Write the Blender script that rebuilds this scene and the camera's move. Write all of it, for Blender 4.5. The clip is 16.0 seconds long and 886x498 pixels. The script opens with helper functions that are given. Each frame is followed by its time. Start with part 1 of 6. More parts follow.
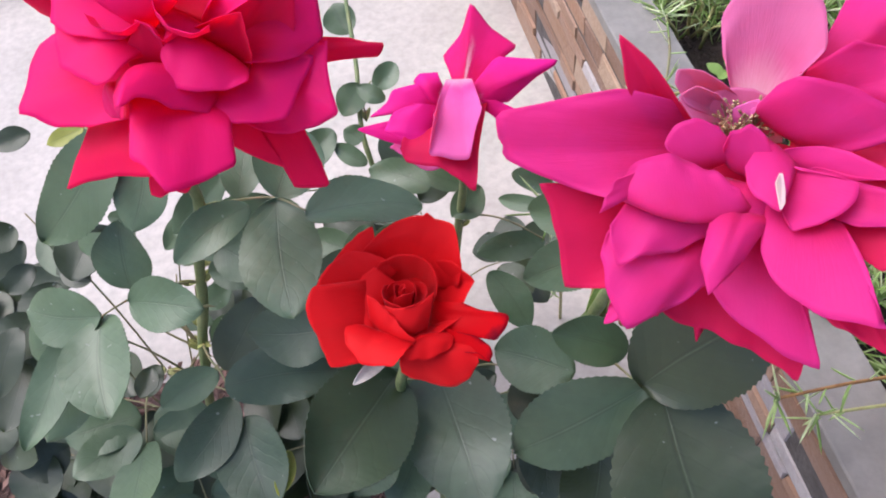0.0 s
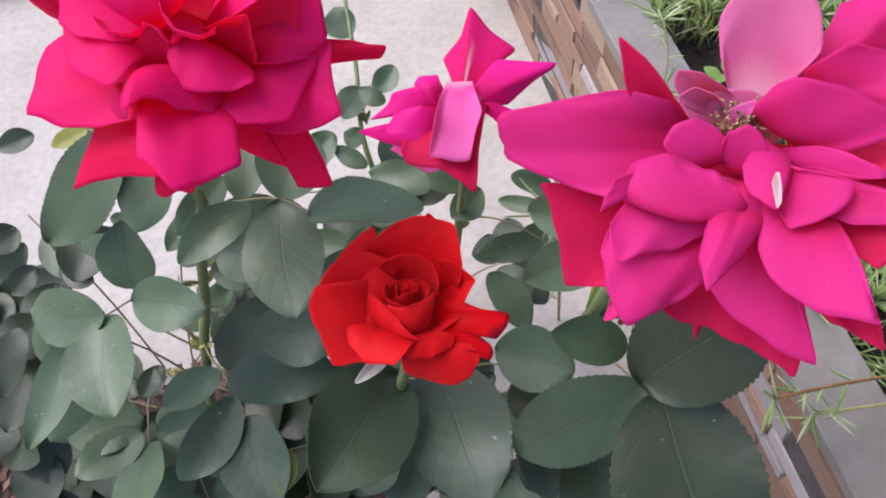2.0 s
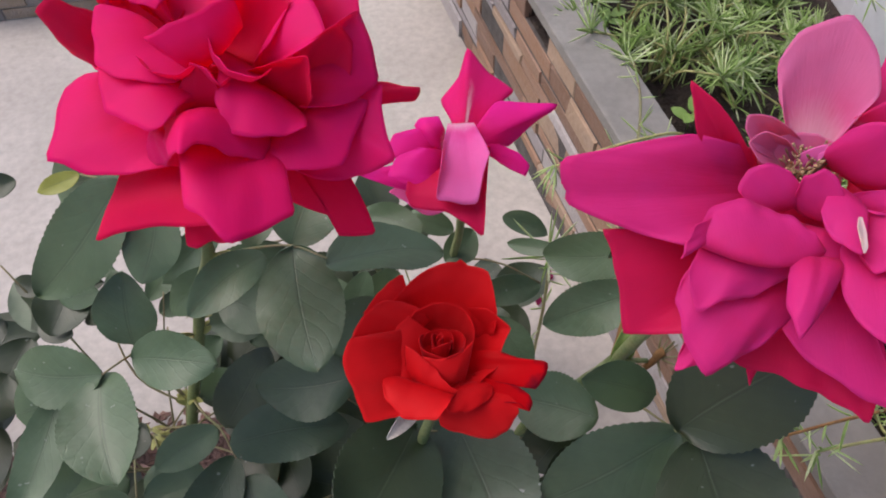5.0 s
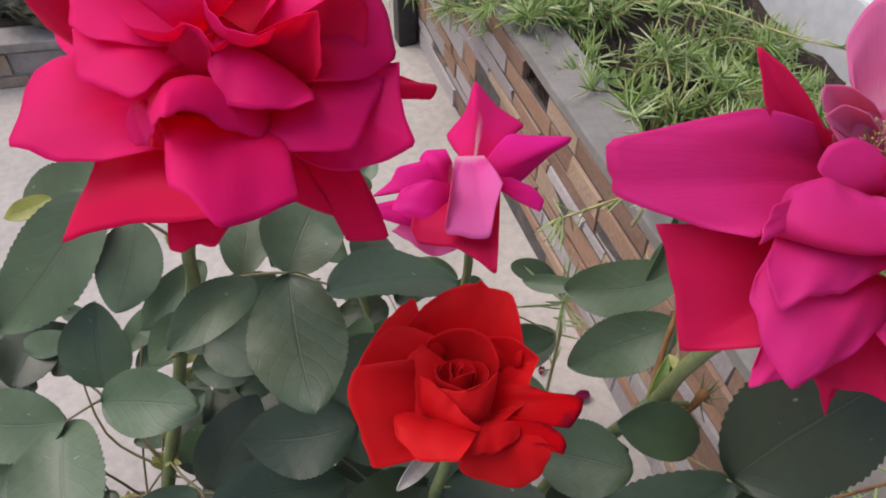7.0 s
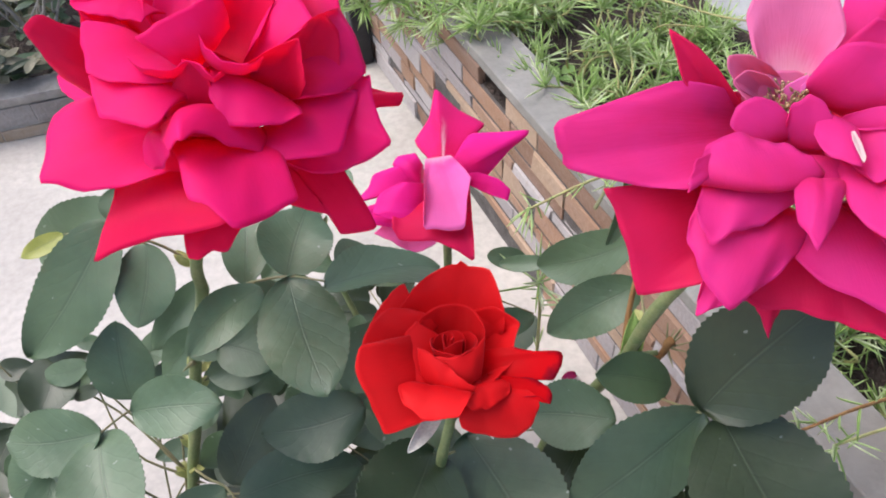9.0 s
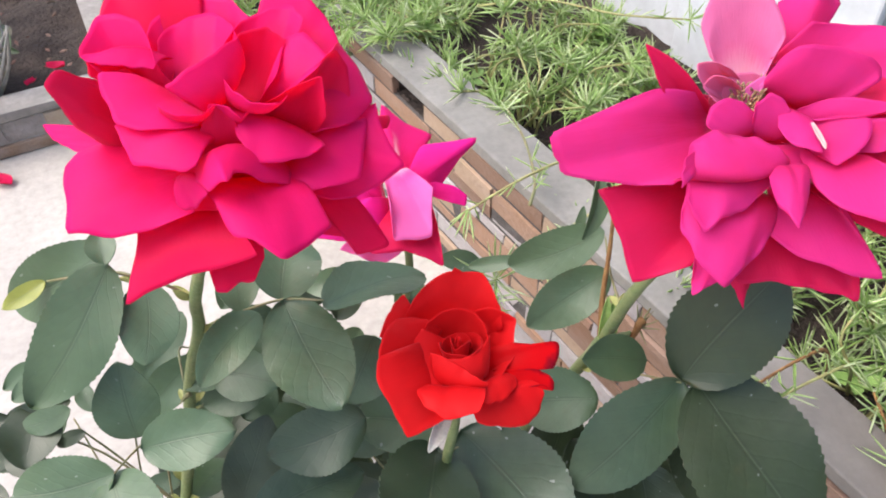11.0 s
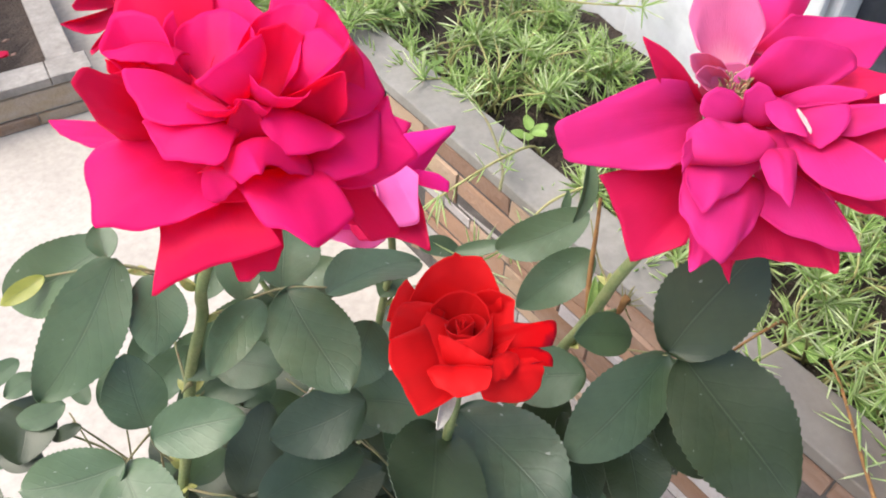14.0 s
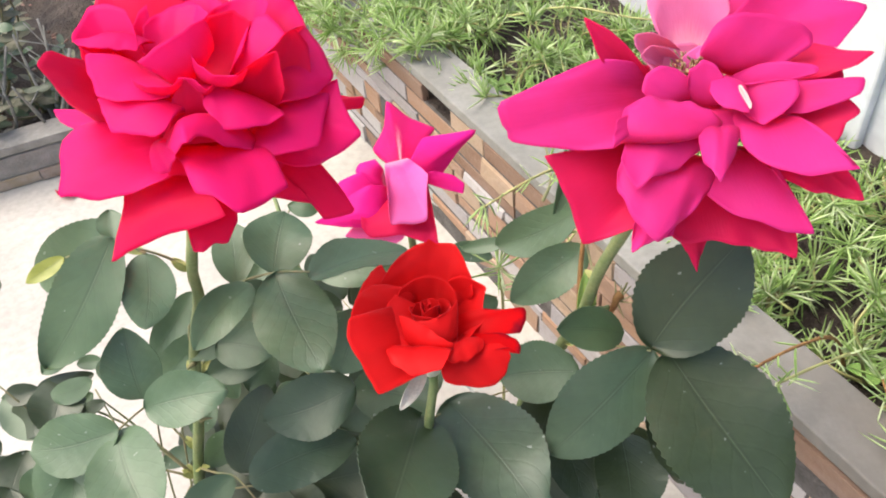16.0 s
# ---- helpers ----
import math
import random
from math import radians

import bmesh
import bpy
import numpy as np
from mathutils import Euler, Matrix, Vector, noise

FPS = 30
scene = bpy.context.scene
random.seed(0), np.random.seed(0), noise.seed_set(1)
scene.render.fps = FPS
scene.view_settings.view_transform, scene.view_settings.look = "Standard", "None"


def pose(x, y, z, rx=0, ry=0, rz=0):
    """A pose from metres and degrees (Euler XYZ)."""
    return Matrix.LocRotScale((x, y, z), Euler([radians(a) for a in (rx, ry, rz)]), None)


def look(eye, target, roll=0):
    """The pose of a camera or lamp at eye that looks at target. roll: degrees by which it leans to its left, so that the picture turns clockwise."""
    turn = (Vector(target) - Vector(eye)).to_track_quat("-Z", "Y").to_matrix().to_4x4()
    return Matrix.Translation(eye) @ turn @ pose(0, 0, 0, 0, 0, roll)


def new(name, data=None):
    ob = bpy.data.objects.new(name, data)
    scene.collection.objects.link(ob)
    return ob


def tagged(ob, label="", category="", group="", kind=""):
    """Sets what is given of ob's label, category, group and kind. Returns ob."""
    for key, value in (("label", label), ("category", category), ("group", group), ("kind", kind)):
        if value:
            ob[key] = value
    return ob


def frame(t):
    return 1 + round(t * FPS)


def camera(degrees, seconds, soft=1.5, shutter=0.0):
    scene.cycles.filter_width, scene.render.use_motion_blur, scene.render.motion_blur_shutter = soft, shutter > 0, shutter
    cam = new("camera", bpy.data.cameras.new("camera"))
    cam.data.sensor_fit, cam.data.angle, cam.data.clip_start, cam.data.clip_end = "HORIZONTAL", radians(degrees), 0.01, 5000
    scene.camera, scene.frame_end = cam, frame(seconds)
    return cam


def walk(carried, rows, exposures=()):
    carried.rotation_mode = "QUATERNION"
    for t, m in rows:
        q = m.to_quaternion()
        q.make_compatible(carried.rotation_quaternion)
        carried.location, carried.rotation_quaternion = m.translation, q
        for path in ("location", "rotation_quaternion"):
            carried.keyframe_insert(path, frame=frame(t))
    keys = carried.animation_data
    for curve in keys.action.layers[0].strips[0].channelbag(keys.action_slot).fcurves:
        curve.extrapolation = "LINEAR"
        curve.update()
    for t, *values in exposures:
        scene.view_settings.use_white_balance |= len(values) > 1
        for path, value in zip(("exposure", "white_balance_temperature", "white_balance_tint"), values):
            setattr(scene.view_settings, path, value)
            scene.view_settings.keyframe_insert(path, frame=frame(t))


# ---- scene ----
cam = camera(56.5, 16.0, soft=1.9)
ROWS = [
    (0.0, 0.0000, 0.0000, 0.6000, 33.92, 4.04, -13.47),
    (0.5, 0.0005, 0.0021, 0.5992, 33.72, 3.97, -13.40),
    (1.0, -0.0011, 0.0042, 0.5986, 33.52, 3.87, -13.92),
    (1.5, -0.0020, 0.0024, 0.5999, 33.64, 3.82, -13.88),
    (2.0, -0.0019, -0.0028, 0.6020, 34.21, 3.90, -13.58),
    (2.5, -0.0056, -0.0044, 0.6048, 34.17, 3.50, -13.95),
    (3.0, -0.0109, -0.0070, 0.6073, 34.52, 2.80, -14.34),
    (5.5, -0.0368, 0.0178, 0.5893, 38.20, 0.30, -17.55),
    (6.0, -0.0380, 0.0162, 0.5752, 40.80, -0.03, -17.07),
    (6.5, -0.0456, 0.0208, 0.5558, 42.78, -1.16, -17.81),
    (7.0, -0.0433, 0.0207, 0.5572, 43.09, -0.41, -18.02),
    (7.5, -0.0457, 0.0116, 0.5610, 43.32, 0.56, -18.82),
    (8.0, -0.0524, 0.0011, 0.5641, 43.44, 1.83, -20.79),
    (8.5, -0.0543, -0.0047, 0.5690, 43.66, 2.56, -22.19),
    (9.0, -0.0543, -0.0050, 0.5738, 43.92, 2.84, -23.81),
    (11.5, -0.0961, 0.0099, 0.5908, 43.31, 0.64, -34.67),
    (12.0, -0.0967, 0.0188, 0.5842, 43.00, 0.05, -35.48),
    (12.5, -0.1116, 0.0143, 0.5833, 43.59, -0.90, -36.72),
    (13.0, -0.1168, 0.0179, 0.5913, 42.78, -1.88, -37.69),
    (13.5, -0.1165, 0.0145, 0.5968, 42.54, -1.57, -37.65),
    (14.0, -0.1130, 0.0089, 0.5980, 42.72, -0.85, -37.05),
    (14.5, -0.1095, 0.0028, 0.5937, 43.22, -0.41, -36.25),
    (15.0, -0.0998, -0.0041, 0.5885, 43.65, 0.87, -34.88),
    (15.5, -0.0893, -0.0279, 0.5932, 44.72, 2.70, -32.14),
    (16.0, -0.0753, -0.0387, 0.5883, 45.51, 4.80, -30.14),
]
EXPOSURES = [(0.0, 0.88, 5950, 20), (1.5, 0.82, 5950, 20), (2.5, 0.54, 5950, 20), (3.2, 0.44, 6000, 18), (5.5, 0.24, 6350, 19), (7.5, 0.23, 6350, 17), (8.1, 0.27, 6350, 15), (9.0, 0.88, 6100, 14), (11.5, 1.1, 6350, 13), (14.0, 1.14, 6500, 11), (16.0, 1.23, 6650, 8)]
walk(cam, [(t, pose(x, y, z, rx, ry, rz)) for t, x, y, z, rx, ry, rz in ROWS], EXPOSURES)

# ---- light: bright hazy sky, a wide soft sun ----
world = bpy.data.worlds.new("sky")
scene.world = world
world.use_nodes = True
SUN_UP, SUN_ROUND = 58.0, 300.0
wn = world.node_tree.nodes
sky = wn.new("ShaderNodeTexSky")
sky.sky_type, sky.sun_disc = "NISHITA", False
sky.sun_elevation, sky.sun_rotation = radians(SUN_UP), radians(SUN_ROUND)
sky.air_density, sky.dust_density, sky.ozone_density = 1.0, 4.0, 0.6
wn["Background"].inputs["Strength"].default_value = 0.15
world.node_tree.links.new(sky.outputs[0], wn["Background"].inputs[0])
sun_data = bpy.data.lights.new("sun", "SUN")
sun_data.energy, sun_data.angle, sun_data.color = 1.35, radians(55), (1.0, 0.97, 0.92)
sun = new("sun", sun_data)
su, sr = radians(SUN_UP), radians(SUN_ROUND)
sun.matrix_world = look((5 * math.sin(sr) * math.cos(su), 5 * math.cos(sr) * math.cos(su), 5 * math.sin(su)), (0, 0.3, 0))


# ---- materials ----
class Net:
    """A small node-graph writer for one material."""

    def __init__(self, name, rough=0.6, metal=0.0, spec=0.5):
        self.mat = bpy.data.materials.new(name)
        self.mat.use_nodes = True
        self.tree = self.mat.node_tree
        self.bsdf = self.tree.nodes["Principled BSDF"]
        self.out = self.tree.nodes["Material Output"]
        self.bsdf.inputs["Roughness"].default_value = rough
        self.bsdf.inputs["Metallic"].default_value = metal
        self.bsdf.inputs["Specular IOR Level"].default_value = spec

    def put(self, socket, value):
        if isinstance(value, bpy.types.NodeSocket):
            self.tree.links.new(value, socket)
        elif value is not None:
            socket.default_value = value

    def coord(self, kind="Object"):
        return self.tree.nodes.new("ShaderNodeTexCoord").outputs[kind]

    def noise(self, scale, detail=4.0, rough=0.55, vector=None, stretch=None):
        v = vector or self.coord()
        if stretch:
            m = self.tree.nodes.new("ShaderNodeMapping")
            self.put(m.inputs["Vector"], v)
            m.inputs["Scale"].default_value = stretch
            v = m.outputs[0]
        n = self.tree.nodes.new("ShaderNodeTexNoise")
        self.put(n.inputs["Vector"], v)
        n.inputs["Scale"].default_value, n.inputs["Detail"].default_value, n.inputs["Roughness"].default_value = scale, detail, rough
        return n.outputs["Fac"]

    def ramp(self, fac, *stops):
        r = self.tree.nodes.new("ShaderNodeValToRGB")
        self.put(r.inputs[0], fac)
        e = r.color_ramp.elements
        while len(e) < len(stops):
            e.new(0.5)
        for el, (p, c) in zip(e, stops):
            el.position, el.color = p, (*c, 1) if not isinstance(c, (int, float)) else (c, c, c, 1)
        return r.outputs[0]

    def mix(self, fac, a, b, how="MIX"):
        m = self.tree.nodes.new("ShaderNodeMix")
        m.data_type, m.blend_type = "RGBA", how
        self.put(m.inputs["Factor"], fac)
        self.put(m.inputs["A"], (*a, 1) if isinstance(a, tuple) else a)
        self.put(m.inputs["B"], (*b, 1) if isinstance(b, tuple) else b)
        return m.outputs["Result"]

    def calc(self, how, a, b=None, clamp=False):
        m = self.tree.nodes.new("ShaderNodeMath")
        m.operation, m.use_clamp = how, clamp
        self.put(m.inputs[0], a)
        self.put(m.inputs[1], b)
        return m.outputs[0]

    def uv(self):
        s = self.tree.nodes.new("ShaderNodeSeparateXYZ")
        self.put(s.inputs[0], self.coord("UV"))
        return s.outputs[0], s.outputs[1]

    def random(self):
        return self.tree.nodes.new("ShaderNodeObjectInfo").outputs["Random"]

    def island(self):
        return self.tree.nodes.new("ShaderNodeNewGeometry").outputs["Random Per Island"]

    def finish(self, colour, bump=None, height=0.2, distance=0.002, rough=None, glow=0.0, glow_colour=None):
        self.put(self.bsdf.inputs["Base Color"], (*colour, 1) if isinstance(colour, tuple) else colour)
        self.put(self.bsdf.inputs["Roughness"], rough)
        if bump is not None:
            b = self.tree.nodes.new("ShaderNodeBump")
            b.inputs["Strength"].default_value, b.inputs["Distance"].default_value = height, distance
            self.put(b.inputs["Height"], bump)
            self.put(self.bsdf.inputs["Normal"], b.outputs[0])
        if glow:
            t = self.tree.nodes.new("ShaderNodeBsdfTranslucent")
            self.put(t.inputs[0], glow_colour or colour)
            m = self.tree.nodes.new("ShaderNodeMixShader")
            m.inputs[0].default_value = glow
            self.put(m.inputs[1], self.bsdf.outputs[0])
            self.put(m.inputs[2], t.outputs[0])
            self.put(self.out.inputs[0], m.outputs[0])
        return self.mat


def petal_material(name, deep, light, pale, pale_reach=0.22, rough=0.5, bruise=None, streak=None, through_light=0.46, relief=0.09):
    """Velvety petal: two tones, fine lengthwise veins, a pale claw at the base."""
    n = Net(name, rough, spec=0.13)
    u, v = n.uv()
    soft = n.noise(55, 3)
    tone = n.mix(n.ramp(soft, (0.3, 0.0), (0.72, 1.0)), deep, light)
    veins = n.noise(9, 3, vector=n.coord("UV"), stretch=(9, 0.7, 1))
    tone = n.mix(n.ramp(veins, (0.35, 0.0), (0.75, 0.5)), tone, tuple(c * 0.7 for c in deep))
    # lightens outward: pigment, plus lit margins and shaded hollows put into the tone
    tone = n.mix(n.ramp(n.calc("ADD", v, n.calc("MULTIPLY", soft, 0.3)), (0.35, 0.0), (1.1, 0.85)), tone, light)
    if streak:
        middle = n.calc("SUBTRACT", 1.0, n.calc("MULTIPLY", n.calc("ABSOLUTE", n.calc("SUBTRACT", u, n.calc("ADD", 0.42, n.calc("MULTIPLY", veins, 0.12)))), 22.0), clamp=True)
        tone = n.mix(n.calc("MULTIPLY", middle, n.ramp(v, (0.3, 0.9), (0.7, 0.0))), tone, streak)
    if bruise:
        spot = n.calc("ADD", v, n.calc("MULTIPLY", n.calc("SUBTRACT", n.noise(160, 4), 0.5), 0.5))
        tone = n.mix(n.ramp(spot, (0.86, 0.0), (1.0, 0.9)), tone, bruise)
    claw = n.calc("ADD", v, n.calc("MULTIPLY", n.calc("SUBTRACT", veins, 0.5), 0.3))
    tone = n.mix(n.ramp(claw, (0.02, 1.0), (pale_reach, 0.0)), tone, pale)
    n.bsdf.inputs["Sheen Weight"].default_value = 0.05
    n.bsdf.inputs["Sheen Roughness"].default_value = 0.4
    n.bsdf.inputs["Sheen Tint"].default_value = (1.0, 0.75, 0.95, 1)
    return n.finish(tone, n.calc("ADD", n.calc("MULTIPLY", veins, 1.4), n.calc("ADD", soft, n.noise(130, 3))), relief, 0.001, glow=through_light, glow_colour=tuple(c * k for c, k in zip(light, (1.0, 0.8, 0.13))) + (1,))


def leaf_material(name, dark, mid, young=(0.16, 0.2, 0.05)):
    """Rose leaf: dull grey-green, mottled, with a thin midrib in a painted shaded groove, faint sunken side veins and
    pale specks.
    """
    n = Net(name, 0.5, spec=0.66)
    u, v = n.uv()
    across = n.calc("ABSOLUTE", n.calc("SUBTRACT", u, 0.5))
    base = n.mix(n.ramp(n.noise(38, 5, 0.65), (0.3, 0.0), (0.7, 1.0)), dark, mid)
    base = n.mix(n.calc("MULTIPLY", n.random(), 0.6), base, tuple(c * k for c, k in zip(dark, (0.72, 0.7, 0.55))))
    wob = n.calc("MULTIPLY", n.noise(4, 3, vector=n.coord("UV")), 0.9)
    side = n.calc("FRACT", n.calc("ADD", n.calc("SUBTRACT", n.calc("MULTIPLY", v, 7.0), n.calc("MULTIPLY", across, 5.0)), wob))
    vein = n.calc("SUBTRACT", 1.0, n.calc("MULTIPLY", n.calc("ABSOLUTE", n.calc("SUBTRACT", side, 0.5)), 9.0), clamp=True)
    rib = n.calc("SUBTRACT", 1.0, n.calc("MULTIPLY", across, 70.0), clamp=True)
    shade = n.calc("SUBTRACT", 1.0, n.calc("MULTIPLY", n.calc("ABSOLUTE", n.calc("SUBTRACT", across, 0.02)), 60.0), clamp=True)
    base = n.mix(n.calc("MULTIPLY", n.calc("ABSOLUTE", n.calc("SUBTRACT", side, 0.5)), 0.4), base, tuple(c * 0.8 for c in dark))
    base = n.mix(n.calc("MULTIPLY", vein, 0.16), base, tuple(c * 0.62 for c in dark))
    # crease shade beside the midrib, painted as a dark line
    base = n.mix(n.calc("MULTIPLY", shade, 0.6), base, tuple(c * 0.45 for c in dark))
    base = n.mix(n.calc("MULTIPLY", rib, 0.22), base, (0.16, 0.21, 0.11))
    cells = n.noise(260, 2, 0.4)
    base = n.mix(n.ramp(cells, (0.35, 0.25), (0.6, 0.0)), base, tuple(c * 0.7 for c in dark))
    spots = n.ramp(n.noise(330, 1), (0.76, 0.0), (0.8, 0.6))
    base = n.mix(spots, base, (0.34, 0.37, 0.3))
    rust = n.ramp(n.noise(23, 4), (0.68, 0.0), (0.78, 0.35))
    base = n.mix(rust, base, (0.16, 0.13, 0.05))
    bump = n.calc("SUBTRACT", n.calc("ADD", cells, n.noise(45, 3)), n.calc("ADD", n.calc("MULTIPLY", vein, 0.28), n.calc("MULTIPLY", rib, 0.5)))
    rough = n.ramp(n.noise(50, 4), (0.3, 0.38), (0.75, 0.55))
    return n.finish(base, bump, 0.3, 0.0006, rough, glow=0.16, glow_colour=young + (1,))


PINK = petal_material("deep_pink_petal", (0.82, 0.007, 0.05), (0.9, 0.02, 0.26), (0.66, 0.003, 0.03), 0.1, through_light=0.56)
MAGENTA = petal_material("magenta_petal", (0.68, 0.018, 0.12), (0.81, 0.046, 0.34), (0.78, 0.2, 0.43), 0.13, relief=0.16, through_light=0.54)
THROAT = petal_material("pale_throated_petal", (0.72, 0.09, 0.32), (0.83, 0.24, 0.52), (0.82, 0.56, 0.66), 0.5, relief=0.2)
CRIMSON = petal_material("crimson_petal", (0.6, 0.008, 0.055), (0.74, 0.017, 0.12), (0.5, 0.003, 0.03), 0.1, relief=0.14)
# redder copy of the pink; carries the shade of undersides and hollows as colour
RUBY = petal_material("ruby_petal", (0.78, 0.006, 0.04), (0.88, 0.013, 0.13), (0.6, 0.003, 0.025), 0.1, through_light=0.54)
SCARLET = petal_material("scarlet_petal", (0.66, 0.004, 0.006), (0.82, 0.012, 0.014), (0.5, 0.006, 0.005), 0.1, through_light=0.3)
# darker scarlet copy; the shade in the hollow heart is in its colour
SHADED_HEART = petal_material("shaded_scarlet_petal", (0.42, 0.003, 0.005), (0.66, 0.008, 0.01), (0.3, 0.003, 0.004), 0.3, through_light=0.25)
FADED = petal_material("faded_pink_petal", (0.7, 0.008, 0.16), (0.86, 0.025, 0.38), (0.82, 0.34, 0.55), 0.12)
PALE = petal_material("pale_pink_petal", (0.82, 0.09, 0.42), (0.88, 0.2, 0.6), (0.88, 0.5, 0.7), 0.2)
BLANCHED = petal_material("blanched_petal_edge", (0.8, 0.62, 0.7), (0.86, 0.78, 0.8), (0.86, 0.8, 0.8), 0.2)
STREAKED = petal_material("streaked_pink_petal", (0.68, 0.006, 0.09), (0.84, 0.02, 0.25), (0.82, 0.45, 0.6), 0.14, streak=(0.87, 0.66, 0.72))
WITHERED = petal_material("withered_petal", (0.16, 0.008, 0.05), (0.28, 0.02, 0.1), (0.2, 0.05, 0.08), 0.1)
BRUISED = petal_material("bruised_scarlet_petal", (0.64, 0.0015, 0.003), (0.82, 0.003, 0.007), (0.6, 0.02, 0.01), 0.1, bruise=(0.1, 0.004, 0.02))
LEAF = leaf_material("rose_leaf", (0.074, 0.130, 0.060), (0.114, 0.185, 0.094))
MID_DARK = leaf_material("mid_dark_rose_leaf", (0.038, 0.069, 0.031), (0.062, 0.107, 0.051))
# olive older leaves; the same dark tone also paints shade low in the bushes
OLD_SHADED = leaf_material("old_shaded_rose_leaf", (0.031, 0.049, 0.018), (0.047, 0.071, 0.028))


def simple(name, a, b, scale=60, rough=0.6, metal=0.0, bump=0.3, distance=0.002, fine=None, spec=0.4):
    n = Net(name, rough, metal, spec)
    big = n.noise(scale, 5)
    small = n.noise(fine or scale * 7, 4)
    c = n.mix(n.ramp(big, (0.32, 0.0), (0.68, 1.0)), a, b)
    c = n.mix(n.ramp(small, (0.35, 0.0), (0.8, 0.45)), c, tuple(x * 0.6 for x in a))
    return n.finish(c, n.calc("ADD", big, small), bump, distance)


CANE = simple("green_cane", (0.14, 0.2, 0.075), (0.26, 0.28, 0.12), 90, 0.5)
TWIG = simple("green_brown_twig", (0.19, 0.21, 0.09), (0.25, 0.19, 0.1), 120, 0.55)
GREY_TWIG = simple("grey_dead_twig", (0.2, 0.19, 0.165), (0.33, 0.315, 0.28), 150, 0.8)
SEPAL = simple("pale_grey_green_sepal", (0.5, 0.52, 0.42), (0.7, 0.69, 0.6), 150, 0.6)
STAMEN = simple("tan_stamen", (0.24, 0.13, 0.06), (0.6, 0.42, 0.24), 400, 0.7)
DRY = simple("dried_brown", (0.2, 0.09, 0.03), (0.36, 0.2, 0.07), 200, 0.8)
FAR_SOIL = simple("dusty_soil", (0.035, 0.026, 0.021), (0.095, 0.072, 0.057), 25, 0.95, bump=0.9, distance=0.012)
DUSTY = simple("dusty_leaf", (0.12, 0.125, 0.075), (0.23, 0.205, 0.14), 90, 0.7)
SOIL = simple("dark_soil", (0.035, 0.025, 0.02), (0.075, 0.055, 0.042), 30, 0.95, bump=0.9, distance=0.012)
BED = simple("red_brown_bed_soil", (0.09, 0.055, 0.045), (0.2, 0.12, 0.1), 40, 0.95, bump=0.9, distance=0.01)
CONCRETE = simple("pale_concrete", (0.39, 0.36, 0.318), (0.525, 0.49, 0.437), 7, 0.85, bump=0.25, distance=0.002, fine=120)
MORTAR = simple("dark_mortar", (0.065, 0.058, 0.052), (0.13, 0.118, 0.108), 60, 0.95, bump=0.6)
FAR_CAP = simple("weathered_cap", (0.22, 0.203, 0.183), (0.36, 0.335, 0.303), 30, 0.8, bump=0.5, distance=0.003, fine=140)
WHITE = simple("white_paint", (0.62, 0.635, 0.65), (0.7, 0.715, 0.73), 9, 0.5, bump=0.08)
BLACK = simple("black_painted_metal", (0.012, 0.012, 0.014), (0.03, 0.03, 0.033), 40, 0.45, bump=0.1)
NAVY = simple("dark_glazed_panel", (0.02, 0.022, 0.03), (0.06, 0.065, 0.085), 18, 0.25, bump=0.3, distance=0.004)


def cap_material():
    """Grey screed, pale further off, unevenly browner and darker towards the near end."""
    n = Net("grey_concrete_cap", 0.7)
    big, small = n.noise(14, 5), n.noise(160, 4)
    c = n.mix(n.ramp(big, (0.32, 0.0), (0.68, 1.0)), (0.19, 0.182, 0.162), (0.295, 0.283, 0.254))
    c = n.mix(n.ramp(small, (0.35, 0.0), (0.8, 0.4)), c, (0.115, 0.108, 0.095))
    axes = n.tree.nodes.new("ShaderNodeSeparateXYZ")
    n.put(axes.inputs[0], n.coord())
    near_end = n.calc("SUBTRACT", n.calc("MULTIPLY", n.noise(22, 4, stretch=(1, 0.5, 1)), 0.3), n.calc("ADD", axes.outputs[1], 0.5))
    c = n.mix(n.calc("MULTIPLY", n.calc("ADD", near_end, 0.08, clamp=True), 3.4, clamp=True), c, (0.115, 0.09, 0.07))
    return n.finish(c, n.calc("ADD", big, small), 0.3, 0.002)


CAP = cap_material()


def stone_material(name, tones, veil=0.35):
    """Split stone: every piece takes one of the tones, with streaks and dirt."""
    n = Net(name, 0.8)
    c = n.ramp(n.random(), *tones)
    c.node.color_ramp.interpolation = "CONSTANT"
    streak = n.noise(34, 5, stretch=(1, 0.35, 1.6))
    c = n.mix(n.ramp(streak, (0.35, 0.0), (0.7, veil)), c, (0.4, 0.355, 0.335))
    c = n.mix(n.ramp(n.noise(150, 4), (0.5, 0.0), (0.85, 0.4)), c, (0.2, 0.13, 0.09))
    return n.finish(c, n.calc("ADD", n.calc("MULTIPLY", streak, 1.6), n.noise(240, 4)), 0.5, 0.003)


STONE = stone_material("split_stone", veil=0.2, tones=[(0.0, (0.192, 0.106, 0.062)), (0.14, (0.298, 0.168, 0.096)), (0.3, (0.310, 0.284, 0.280)), (0.45, (0.250, 0.144, 0.086)),
                                       (0.58, (0.370, 0.342, 0.325)), (0.7, (0.346, 0.240, 0.154)), (0.82, (0.278, 0.163, 0.096)), (0.92, (0.288, 0.259, 0.250))])
FAR_STONE = stone_material("weathered_stone", [(0.0, (0.3, 0.23, 0.15)), (0.3, (0.24, 0.23, 0.215)), (0.55, (0.2, 0.185, 0.17)), (0.75, (0.33, 0.26, 0.17)), (0.9, (0.23, 0.15, 0.095))], 0.55)
